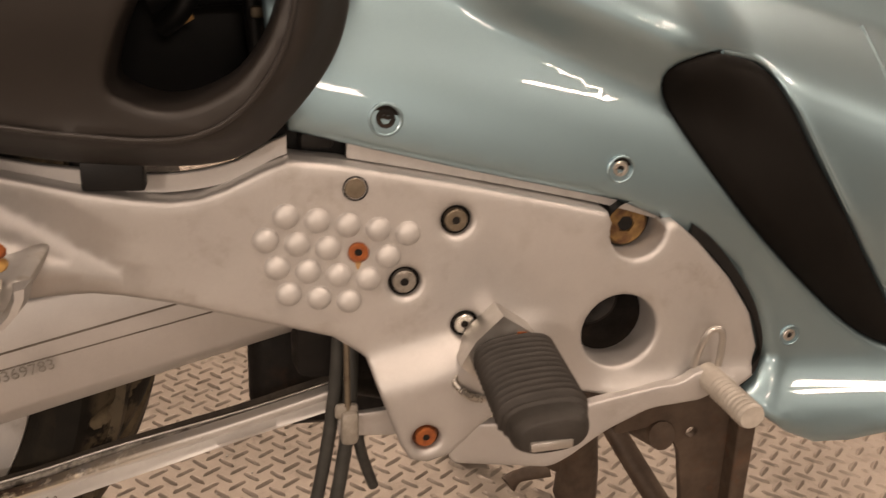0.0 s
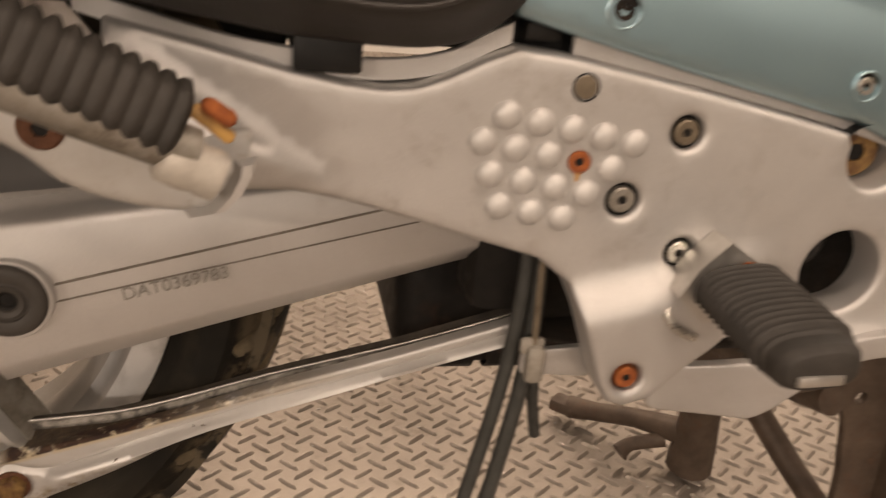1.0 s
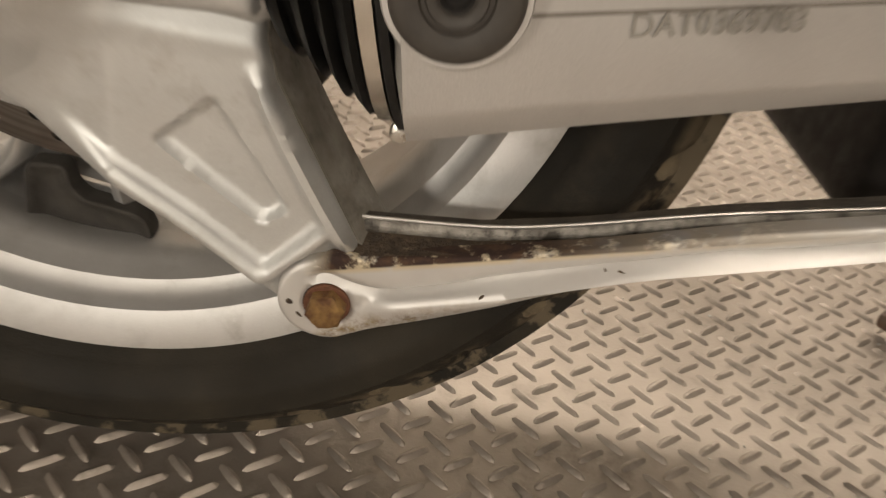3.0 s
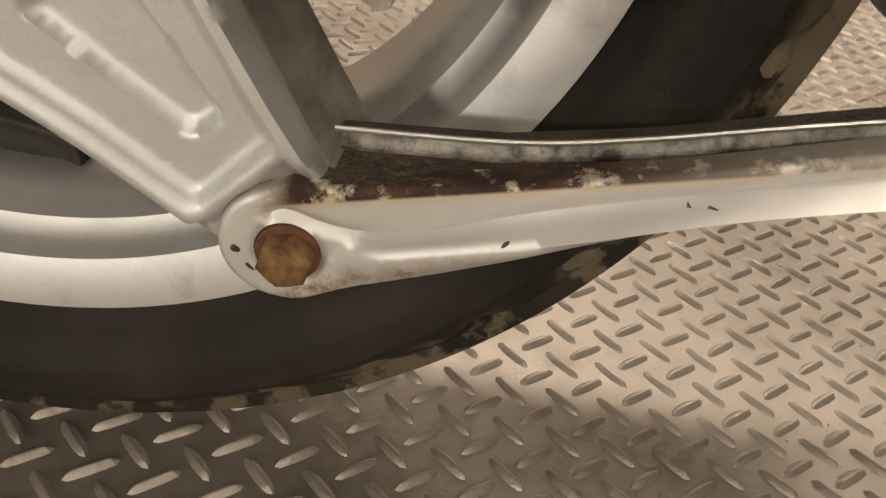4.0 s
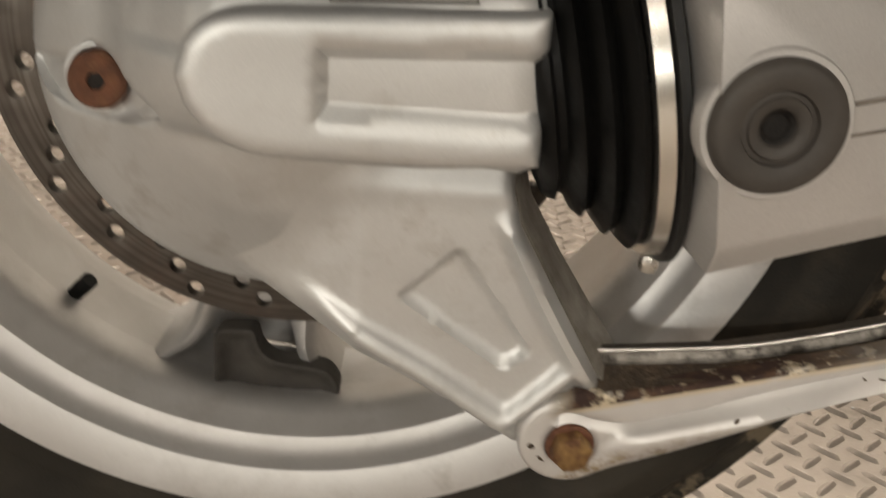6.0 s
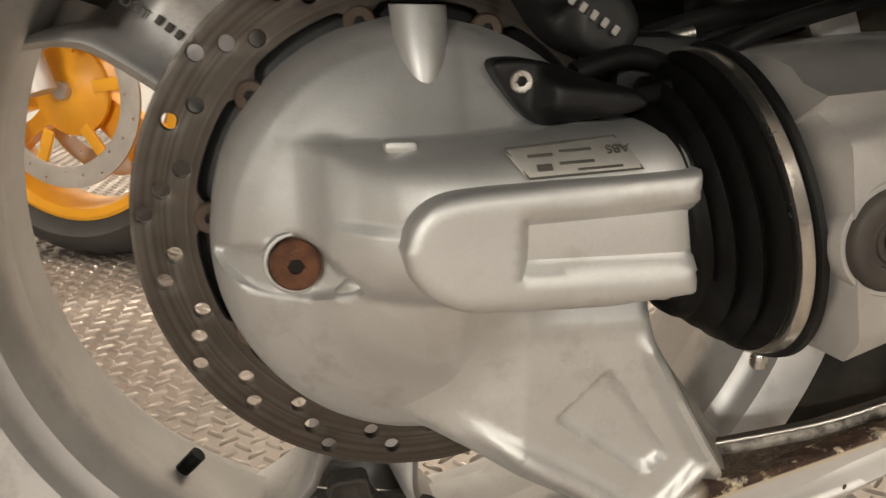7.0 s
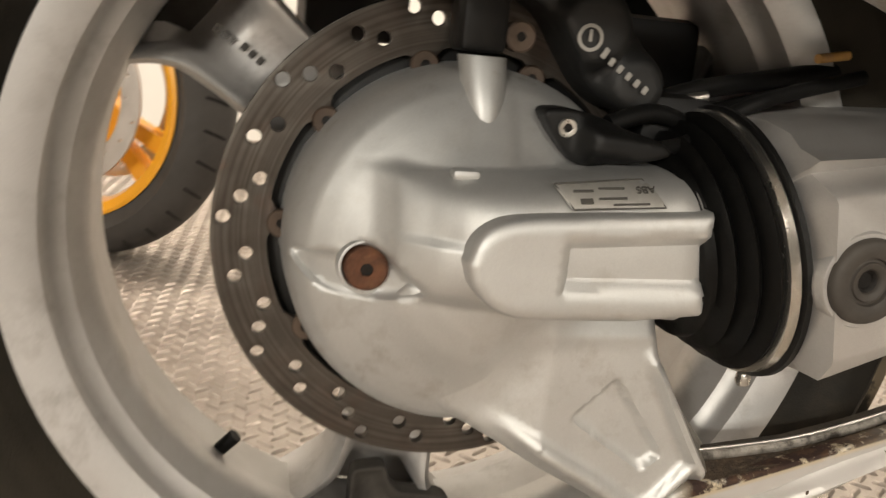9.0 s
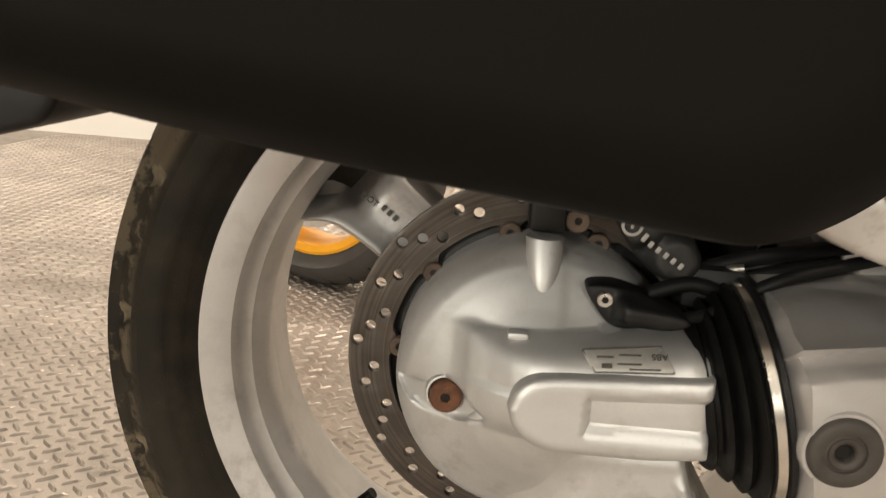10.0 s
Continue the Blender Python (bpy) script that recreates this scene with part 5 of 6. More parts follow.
# ribbed rubber footrests
def ribbed_peg(name, start, end, across, width, height, ribs, parent, label, depth=0.0038, plain=0.80, crest=1.2):
    """A flattened rubber sleeve with raised ribs from start to end; across is its wide direction."""
    a, b = Vector(start), Vector(end)
    d = (b - a).normalized()
    u = (Vector(across) - d * Vector(across).dot(d)).normalized()
    v = d.cross(u)
    rings = []
    steps = ribs * 10
    for k in range(steps + 1):
        t = k / steps
        wave = 0.5 - 0.5 * math.cos(2 * math.pi * ribs * t)
        end_fade = min(1.0, t / 0.03, (1 - t) / 0.06)
        rib = depth * wave ** crest * (1.0 if t < plain else max(0.0, 1 - (t - plain) / 0.06))
        k1 = (0.82 + 0.18 * math.sqrt(max(0.0, end_fade))) * (1.0 - 0.10 * max(0.0, (t - 0.85) / 0.15) ** 2)
        ring = []
        for j in range(36):
            w = 2 * math.pi * j / 36
            c, s = math.cos(w), math.sin(w)
            e = 0.72
            top = 1.0 if s > -0.25 else 0.35
            ring.append(a + (b - a) * t + u * math.copysign(abs(c) ** e, c) * (width / 2 * k1 + rib * top) + v * math.copysign(abs(s) ** e, s) * (height / 2 * k1 + rib * top))
        rings.append(ring)
    return part(name, loft(rings), PEG_RUBBER, parent, label, 60)


peg = ribbed_peg("footrest", (0.5550, -0.1620, 0.3740), (0.5505, -0.2530, 0.3725), (1, 0, 0.15), 0.0455, 0.0250, 15, bike, "grey ribbed rubber rider footrest with worn end")
part("end_plate", block((0.0245, 0.004, 0.0060), (0.5500, -0.2525, 0.3675), 0.0015, pose(0, 0, 0, 0, -3, 0)), BARE, peg, "worn bare metal end plate")
part("hinge", loft([[(0.5215, y, 0.3665), (0.5300, y, 0.3830), (0.5470, y, 0.4006), (0.5700, y, 0.3860), (0.570, y, 0.364), (0.540, y, 0.350)] for y in (-0.1380, -0.1600)]), BARE, peg, "bare aluminium hinge block", 20)
part("hinge_clip", sweep([(0.528, -0.145, 0.362), (0.520, -0.152, 0.352), (0.529, -0.157, 0.343), (0.540, -0.154, 0.338)], 0.0026, 8), CHROME, peg, "bent wire clip")
part("hinge_mark", block((0.006, 0.0008, 0.0045), (0.5600, -0.1603, 0.3870), 0.0002), ORANGE_RUST, peg)

# brake pedal
ped = [(0.520, 0.3160), (0.5600, 0.3160), (0.5950, 0.3180), (0.6197, 0.3265), (0.6687, 0.3360), (0.6837, 0.3370), (0.6980, 0.3475), (0.7150, 0.3440), (0.7130, 0.3290), (0.7020, 0.3225), (0.6630, 0.3185), (0.6320, 0.3030), (0.6060, 0.2830), (0.5930, 0.2765), (0.5700, 0.2800), (0.520, 0.2870)]
pedal = part("brake_pedal", sheet(filleted(ped, 0.008, 4), [], lambda P: -0.150 + 0 * P[:, 0], 0.006, 0.0016, 0.005), SILVER, bike, "silver brake pedal lever with a knurled tip", 50)


def pedal_tip():
    rings = []
    a, b = Vector((0.7060, -0.143, 0.3400)), Vector((0.7110, -0.197, 0.3365))
    d = (b - a).normalized()
    u = Vector((1, 0, 0))
    v = d.cross(u)
    for k in range(41):
        t = k / 40
        r = 0.0092 + (0.0006 * math.sin(2 * math.pi * 14 * t) if 0.3 < t < 0.96 else 0.0)
        if t > 0.96:
            r *= 0.93
        rings.append([a + (b - a) * t + (u * math.cos(6.28318 * j / 20) + v * math.sin(6.28318 * j / 20)) * r for j in range(20)])
    return loft(rings)


part("pedal_tip", pedal_tip(), WORN_PALE, pedal, "worn knurled metal tip", 70)
part("pedal_loop", sweep([(0.6930, -0.146, 0.3480), (0.6955, -0.149, 0.3680), (0.7000, -0.150, 0.3775), (0.7070, -0.150, 0.3775), (0.7105, -0.149, 0.3680), (0.7125, -0.146, 0.3480)], 0.0024, 8), BARE, pedal, "bent metal loop")

# passenger footrest, folded up at the rear end of the plate
pp = ribbed_peg("passenger_footrest", (0.2560, -0.2060, 0.4665), (0.1640, -0.2280, 0.5130), (0.35, 0.25, 0.9), 0.031, 0.031, 14, bike, "dark ribbed rubber passenger footrest folded against the plate", 0.0034, 1.2, 0.6)
part("peg_core", sweep([(0.262, -0.208, 0.4550), (0.225, -0.218, 0.4710), (0.175, -0.230, 0.494)], [0.0105, 0.0105, 0.0105], 14), CORE_GREY, pp, "bare aluminium core of the folding footrest")
knuckle = lathe([(0.0, -0.014), (0.0085, -0.0135), (0.0112, -0.011), (0.0116, 0.000), (0.0105, 0.004), (0.0112, 0.008), (0.0108, 0.013), (0.0, 0.0145)], (0, 0, 0), "x", 24)
bmesh.ops.transform(knuckle, matrix=Matrix.Translation((0.2600, -0.2085, 0.4500)) @ pose(0, 0, 0, 0, 26, 14), verts=knuckle.verts)
part("peg_knuckle", knuckle, WORN_PALE, pp, "worn silver knuckle", 50)
part("pin_cap", block((0.0165, 0.008, 0.0075), (0.2720, -0.2050, 0.4720), 0.0035, pose(0, 0, 0, 0, 32, 0)), ORANGE_RUST, pp, "orange rusted pin head")
part("stained_washer", block((0.022, 0.008, 0.006), (0.2690, -0.2010, 0.4660), 0.0025, pose(0, 0, 0, 0, 38, 0)), YELLOW_STAIN, pp, "yellow-stained washer")
lug_line = rounded([(0.082, 0.506), (0.120, 0.500), (0.182, 0.4820), (0.205, 0.4740), (0.232, 0.4640), (0.255, 0.4480), (0.2800, 0.4500), (0.2830, 0.4440), (0.2720, 0.4270), (0.2560, 0.4240), (0.2274, 0.4279), (0.2055, 0.4360), (0.1850, 0.4510), (0.140, 0.466), (0.098, 0.482)], 4)
hinge_lug = part("footrest_lug", sheet(lug_line, [], lambda P: -0.1960 + 0 * P[:, 0], 0.06, 0.004, 0.006), LUG_SILVER, bike, "silver cast lug with brown stains")
socket_bolt("lug_bolt", (0.2003, -0.1985, 0.4600), 0.0095, RUST, hinge_lug, "rust-brown socket bolt", 0.006, 0.4)
part("lug_edge", loft([[(x, -0.1955, z), (x + 0.004, -0.2090, z + 0.001), (x + 0.0085, -0.2085, z + 0.002), (x + 0.0095, -0.1955, z + 0.002)] for x, z in ((0.2560, 0.4255), (0.2660, 0.4275), (0.2735, 0.4360), (0.2770, 0.4440), (0.2775, 0.4490))]), SILVER, hinge_lug, "", 40)

# hoses and bracket under the plate
part("drain_hose", sweep([(0.4500, -0.095, 0.392), (0.4490, -0.100, 0.340), (0.4415, -0.101, 0.270), (0.4225, -0.1000, 0.165)], 0.0048, 12), HOSE, bike, "dark rubber drain hose")
part("drain_hose", sweep([(0.4600, -0.090, 0.392), (0.4585, -0.100, 0.330), (0.4545, -0.103, 0.270), (0.4360, -0.1020, 0.150)], 0.0052, 12), HOSE, bike, "dark rubber drain hose")
part("drain_hose", sweep([(0.4610, -0.104, 0.302), (0.4680, -0.092, 0.262), (0.4800, -0.0750, 0.2195)], 0.0042, 10), HOSE, bike, "short dark rubber drain hose")
part("copper_wire", sweep([(0.4535, -0.113, 0.385), (0.4540, -0.116, 0.350), (0.4550, -0.118, 0.310)], 0.0022, 8), DULL_BRASS, bike, "brown stained wire")
part("hose_clip", block((0.0125, 0.010, 0.026), (0.4560, -0.1195, 0.3020), 0.004), CLEAR, bike, "clouded clear plastic hose clip")
part("hose_clip", block((0.016, 0.006, 0.012), (0.4540, -0.1165, 0.3130), 0.003), CLEAR, bike, "clouded clear plastic hose clip")
part("stay", sheet(filleted([(0.4480, 0.2925), (0.4490, 0.3080), (0.4900, 0.3120), (0.4950, 0.2900), (0.4700, 0.2915)], 0.004), [], lambda P: -0.116 + 0 * P[:, 0], 0.004, 0.001, 0.006), SILVER, bike, "silver stay bar")
# dark silencer box under the engine and dark frame behind
box = part("silencer_box", block((0.22, 0.20, 0.108), (0.497, 0.10, 0.281), 0.022, None, 4), FRAME_DARK, bike, "sooty black silencer box")
for k in range(3):
    part("box_band", block((0.006, 0.204, 0.112), (0.435 + 0.04 * k, 0.10, 0.281), 0.018, None, 3), FRAME_DARK, box)
part("engine_underside", block((0.30, 0.22, 0.10), (0.60, 0.05, 0.345), 0.02), FRAME_DARK, bike, "dark underside of the engine")
part("exhaust_pipe", sweep([(0.46, -0.03, 0.30), (0.52, -0.04, 0.292), (0.60, -0.05, 0.295), (0.72, -0.05, 0.30)], 0.02, 16), FRAME_DARK, bike, "sooty exhaust pipe")

# centre stand, down on the floor
stand = part("centre_stand", sheet(filleted([(0.706, 0.268), (0.800, 0.285), (0.806, 0.245), (0.812, 0.150), (0.818, 0.020), (0.780, 0.012), (0.768, 0.150), (0.757, 0.205), (0.735, 0.232), (0.690, 0.225)], 0.01), [disc_loop(0.7668, 0.2222, 0.0052, 16)],
                                    lambda P: -0.044 + 0 * P[:, 0], 0.006, 0.0012, 0.012), STAND_METAL, bike, "brown stained centre stand standing on the floor", 40)
part("leg_flange", sheet(filleted([(0.800, 0.262), (0.818, 0.250), (0.826, 0.03), (0.812, 0.02)], 0.004), [], lambda P: -0.060 + 0 * P[:, 0], 0.03, 0.002, 0.014), STAND_METAL, stand)
part("foot", block((0.075, 0.05, 0.014), (0.800, -0.045, 0.0085), 0.005), STAND_METAL, stand)
part("far_leg", sweep([(0.72, 0.10, 0.25), (0.742, 0.135, 0.12), (0.752, 0.150, 0.05), (0.755, 0.155, 0.012)], [0.018, 0.020, 0.024, 0.026], 12), STAND_METAL, stand)
part("cross_tube", sweep([(0.735, -0.05, 0.225), (0.73, 0.04, 0.20), (0.728, 0.12, 0.19)], 0.013, 12), STAND_METAL, stand)
part("brace", sweep([(0.748, 0.10, 0.16), (0.790, 0.03, 0.09), (0.822, -0.03, 0.045)], 0.012, 12), STAND_METAL, stand)
part("tread_bar", sweep([(0.742, 0.155, 0.055), (0.705, 0.200, 0.045), (0.672, 0.238, 0.030), (0.650, 0.262, 0.022)], [0.016, 0.011, 0.011, 0.014], 12), STAND_METAL, stand, "worn foot lever")
part("tread_tip", block((0.034, 0.026, 0.016), (0.645, 0.266, 0.022), 0.005, pose(0, 0, 0, 0, 0, -45)), STAND_METAL, stand)
part("side_lever", sweep([(0.725, 0.165, 0.040), (0.690, 0.172, 0.030), (0.676, 0.168, 0.022)], [0.009, 0.008, 0.012], 10, squash=0.5), STAND_METAL, stand)

# dark moulded cover with an oval opening above the plate
cov_out = rounded([(0.150, 0.5250), (0.220, 0.5085), (0.2760, 0.4990), (0.3150, 0.4945), (0.3660, 0.4935), (0.3970, 0.5020), (0.4185, 0.5215), (0.4420, 0.5545), (0.4515, 0.5900), (0.452, 0.640), (0.30, 0.66), (0.15, 0.65)], 5)
cov_hole = rounded([(0.3270, 0.5480), (0.3360, 0.5355), (0.3560, 0.5310), (0.3760, 0.5370), (0.3940, 0.5500), (0.4090, 0.5760), (0.415, 0.615), (0.385, 0.630), (0.345, 0.590)], 5)
face_edge = rounded([(0.150, 0.5480), (0.220, 0.5330), (0.2770, 0.5225), (0.3180, 0.5175), (0.3560, 0.5160), (0.3840, 0.5260), (0.4060, 0.5500), (0.4190, 0.5830), (0.422, 0.64)], 5, False)


def cover_height(P):
    d = distance(P, cov_out)
    e = distance(P, face_edge, False)
    y = -0.143 - 0.028 * smooth_step(d, 0.0, 0.026) - 0.0016 * (1 - smooth_step(e, 0.0008, 0.003))
    return y - 0.02 * smooth_step(P[:, 1], 0.52, 0.60) * smooth_step(0.42 - P[:, 0], 0, 0.08)


cover = part("side_cover", sheet(cov_out, [cov_hole], cover_height, 0.05, 0.005, 0.006), GREY_PLASTIC, bike, "charcoal moulded side cover with an oval opening", 60)
part("edge_ridge", sweep([(v[0], cover_height(np.array([[v[0], v[1]]]))[0] - 0.0002, v[1]) for v in face_edge[::3]], 0.0016, 8, n=3), GREY_PLASTIC, cover)
part("cover_tab", block((0.034, 0.012, 0.018), (0.3200, -0.1330, 0.4875), 0.002), PLASTIC, cover, "black plastic tab")
# black block makes the oval opening look dark inside
part("cover_inside", block((0.40, 0.03, 0.22), (0.30, -0.02, 0.60), 0.01), PLASTIC, bike, "black block standing in for the dark space behind the side cover")
for pts, r in (([(0.34, -0.06, 0.575), (0.37, -0.07, 0.583), (0.41, -0.07, 0.586)], 0.009), ([(0.402, -0.075, 0.54), (0.398, -0.075, 0.58), (0.392, -0.07, 0.64)], 0.0055), ([(0.345, -0.075, 0.562), (0.357, -0.08, 0.573), (0.372, -0.078, 0.60)], 0.007)):
    part("inner_pipe", sweep(pts, r, 12), PLASTIC, bike, "black hose behind the side cover")
part("inner_fitting", block((0.008, 0.006, 0.007), (0.4015, -0.085, 0.5735), 0.002), DULL_BRASS, bike)
part("inner_label", block((0.010, 0.002, 0.006), (0.3590, -0.080, 0.5680), 0.0006, pose(0, 0, 0, 0, -30, 0)), YELLOW_STAIN, bike)
part("gap_fitting", block((0.020, 0.012, 0.010), (0.434, -0.115, 0.503), 0.003), FRAME_DARK, bike)
# black block fills the gap in place of its shade
part("gap_back", block((0.08, 0.01, 0.04), (0.435, -0.100, 0.505), 0.003), PLASTIC, bike, "black block standing in for the dark gap behind the plate")

# black pannier over the rear wheel
def pannier():
    rings = []
    n = 40
    line = rounded([(-0.62, 0.585), (-0.40, 0.552), (-0.2286, 0.5238), (-0.1212, 0.5070), (-0.0147, 0.4940), (0.030, 0.4880), (0.0560, 0.4875), (0.0790, 0.4990), (0.0985, 0.5185), (0.130, 0.56), (0.16, 0.64), (0.13, 0.76), (-0.20, 0.80), (-0.60, 0.80), (-0.66, 0.70)], 4)
    mid = Vector((-0.22, 0.64))
    for y, k in ((-0.06, 0.90), (-0.075, 0.965), (-0.10, 0.99), (-0.25, 1.0), (-0.265, 0.985), (-0.285, 0.95), (-0.30, 0.86), (-0.305, 0.70)):
        rings.append([(mid[0] + (p[0] - mid[0]) * (1 - (1 - k) * 0.35), y, mid[1] + (p[1] - mid[1]) * k) for p in line])
    return loft(rings)


part("pannier", pannier(), CASE_BLACK, bike, "matt black side pannier over the rear wheel", 50)

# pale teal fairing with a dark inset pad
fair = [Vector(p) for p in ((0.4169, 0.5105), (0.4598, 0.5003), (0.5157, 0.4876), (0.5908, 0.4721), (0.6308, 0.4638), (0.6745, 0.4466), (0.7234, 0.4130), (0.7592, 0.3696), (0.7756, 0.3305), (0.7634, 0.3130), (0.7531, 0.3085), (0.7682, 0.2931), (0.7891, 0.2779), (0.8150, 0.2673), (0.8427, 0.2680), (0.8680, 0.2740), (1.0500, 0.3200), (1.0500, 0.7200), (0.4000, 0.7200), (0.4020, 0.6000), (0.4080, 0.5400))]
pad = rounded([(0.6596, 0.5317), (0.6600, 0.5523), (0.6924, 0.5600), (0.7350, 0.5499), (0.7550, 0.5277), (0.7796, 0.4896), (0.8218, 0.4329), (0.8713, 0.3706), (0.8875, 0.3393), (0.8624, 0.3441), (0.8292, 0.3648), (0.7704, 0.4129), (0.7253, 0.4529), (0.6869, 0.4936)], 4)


def fair_height(P):
    x, z = P[:, 0], P[:, 1]
    y = -0.1290 + 0.018 * smooth_step(0.49 - z, 0.0, 0.13) * smooth_step(x, 0.64, 0.74) - 0.026 * smooth_step(0.335 - z, 0.0, 0.05) * smooth_step(x, 0.70, 0.76)
    y = y + 3.6 * np.clip(z - 0.505 + 0.22 * (x - 0.45), 0, 0.16) ** 2
    ridge = z - (0.5894 - 0.36 * (x - 0.534))
    y = y - 0.046 * smooth_step(ridge, -0.022, 0.030) * smooth_step(x, 0.46, 0.56) * (1 - 0.75 * smooth_step(x, 0.65, 0.74)) + 2.2 * np.clip(ridge - 0.03, 0, 0.2) ** 1.5
    y = y - 0.020 * smooth_step(x, 0.78, 1.0)
    y = y - 0.004 * (1 - smooth_step(np.abs(distance(P, fair[3:16], False) - 0.010), 0.0, 0.006)) * smooth_step(x, 0.70, 0.74) * 0.5
    return y


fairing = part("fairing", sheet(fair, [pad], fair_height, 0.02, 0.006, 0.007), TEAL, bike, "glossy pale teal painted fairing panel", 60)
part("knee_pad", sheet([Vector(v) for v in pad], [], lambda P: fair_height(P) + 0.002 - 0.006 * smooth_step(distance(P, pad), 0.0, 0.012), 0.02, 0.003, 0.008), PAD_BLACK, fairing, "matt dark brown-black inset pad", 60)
part("pad_edge", sweep([(x, fair_height(np.array([[x, z]]))[0] - 0.0015, z) for x, z in ((0.6932, 0.5607), (0.7361, 0.5509), (0.7563, 0.5284), (0.7809, 0.4904), (0.8077, 0.4514))], 0.0014, 8), TEAL, fairing)
for x, z, material, r in ((0.4740, 0.5180, FRAME_DARK, 0.0105), (0.6282, 0.4862, CHROME, 0.0095), (0.7915, 0.3497, CHROME, 0.0085)):
    y = fair_height(np.array([[x, z]]))[0]
    part("screw_cup", lathe([(r, 0.0012), (r, -0.0010), (r * 0.9, -0.0016), (r * 0.82, -0.0012), (r * 0.78, 0.0008), (r * 0.60, 0.0014), (r * 0.55, 0.0024)], (x, y, z), "y", 36), TEAL, fairing)
    # dark ring, like the first screw's dark colour, stands in for recess shade
    part("screw_recess", lathe([(r * 0.80, 0.0002), (r * 0.74, 0.0006), (0.0, 0.0006)], (x, y, z), "y", 32), FRAME_DARK, fairing)
    socket_bolt("fairing_screw", (x, y - 0.0006, z), r * 0.58, material, fairing, "small fairing screw, bright or dark", 0.004, 0.5)
part("fairing_seam", sweep([(0.836, fair_height(np.array([[0.836, 0.47]]))[0] - 0.001, 0.47), (0.845, fair_height(np.array([[0.845, 0.52]]))[0] - 0.001, 0.52), (0.870, fair_height(np.array([[0.87, 0.57]]))[0] - 0.001, 0.57)], 0.0016, 8), TEAL, fairing)

# brake caliper, sensor and cables
cal = rounded([(0.0080, 0.4700), (0.0300, 0.4560), (0.0430, 0.4385), (0.0560, 0.4215), (0.0700, 0.4120), (0.0860, 0.4105), (0.0955, 0.4220), (0.0900, 0.4360), (0.0800, 0.4480), (0.0680, 0.4650), (0.0550, 0.490), (0.02, 0.505), (-0.005, 0.490)], 4)
caliper = part("brake_caliper", sheet(cal, [], lambda P: -0.0330 - 0.010 * (1 - smooth_step(np.hypot(P[:, 0] - 0.052, P[:, 1] - 0.452), 0.016, 0.024)) - 0.010 * (1 - smooth_step(np.hypot(P[:, 0] - 0.078, P[:, 1] - 0.425), 0.012, 0.020)), 0.05, 0.005, 0.004), CALIPER, bike, "black brake caliper with pale printed mark", 60)


def on_caliper(s, off):
    """A place along the printed line on the caliper."""
    return Vector((0.0545 + 0.0250 * s, -0.0455, 0.4385 - 0.0155 * s)) + Vector((0.66, 0, 0.75)) * off


part("printed_ring", lathe([(0.0068, 0), (0.0068, -0.0008), (0.0050, -0.0008), (0.0050, 0)], (0.0470, -0.0438, 0.4462), "y", 32), WHITE_PRINT, caliper, "pale printed ring")
part("printed_dot", block((0.0018, 0.001, 0.006), (0.0470, -0.0442, 0.4472), 0.0003), WHITE_PRINT, caliper)
for k in range(6):
    p = on_caliper(k / 5.0, 0.0012 if k == 0 else 0.0)
    part("printed_bar", block((0.0030, 0.0010, 0.0058 if k == 0 else 0.0042), p, 0.0006, pose(0, 0, 0, 0, 32, 0)), WHITE_PRINT, caliper, "pale printed bar")
socket_bolt("caliper_bolt", (0.0150, -0.0335, 0.4435), 0.0078, STAND_METAL, caliper, "dark brown rusty bolt", 0.01, 0.35)
part("bleed_nipple", sweep([(0.108, -0.03, 0.418), (0.122, -0.034, 0.4225)], [0.004, 0.003], 10), CHROME, caliper, "small bright fitting")
part("caliper_bracket", block((0.024, 0.03, 0.052), (-0.004, -0.020, 0.4600), 0.004), PLASTIC, bike, "black caliper bracket")
sen = rounded([(0.0210, 0.4090), (0.0330, 0.4120), (0.0500, 0.4090), (0.0640, 0.4040), (0.0780, 0.4000), (0.0840, 0.3940), (0.0720, 0.3900), (0.0590, 0.3870), (0.0430, 0.3850), (0.0320, 0.3920)], 4)
sensor = part("speed_sensor", sheet(sen, [], lambda P: -0.0640 - 0.012 * (1 - smooth_step(np.abs(P[:, 1] - 0.3965 + 0.1 * (P[:, 0] - 0.055)), 0.004, 0.011)) * smooth_step(P[:, 0], 0.036, 0.046), 0.02, 0.0025, 0.003), PLASTIC, bike, "black plastic speed sensor", 60)
socket_bolt("sensor_screw", (0.0330, -0.0655, 0.4030), 0.0048, CHROME, sensor, "small bright screw", 0.004, 0.5)
for pts, r, label in (([(0.080, -0.068, 0.396), (0.100, -0.060, 0.400), (0.120, -0.055, 0.412), (0.150, -0.05, 0.425), (0.21, -0.04, 0.44)], 0.0042, "black sensor cable"),
                      ([(0.090, -0.03, 0.415), (0.12, -0.025, 0.425), (0.17, -0.02, 0.435), (0.26, -0.01, 0.452)], 0.0055, "black brake hose"),
                      ([(0.095, -0.02, 0.405), (0.13, -0.015, 0.412), (0.18, -0.01, 0.425), (0.26, 0.0, 0.44)], 0.0045, "black brake hose"),
                      ([(0.060, -0.05, 0.405), (0.085, -0.045, 0.412), (0.105, -0.04, 0.408), (0.115, -0.02, 0.40)], 0.0050, "black sensor cable")):
    part("cable", sweep(pts, r, 10), PLASTIC, bike, label)
part("cable_tag", sweep([(0.180, -0.040, 0.4475), (0.190, -0.037, 0.449), (0.202, -0.035, 0.451)], 0.0026, 10), YELLOW_STAIN, bike, "yellow cable marking")
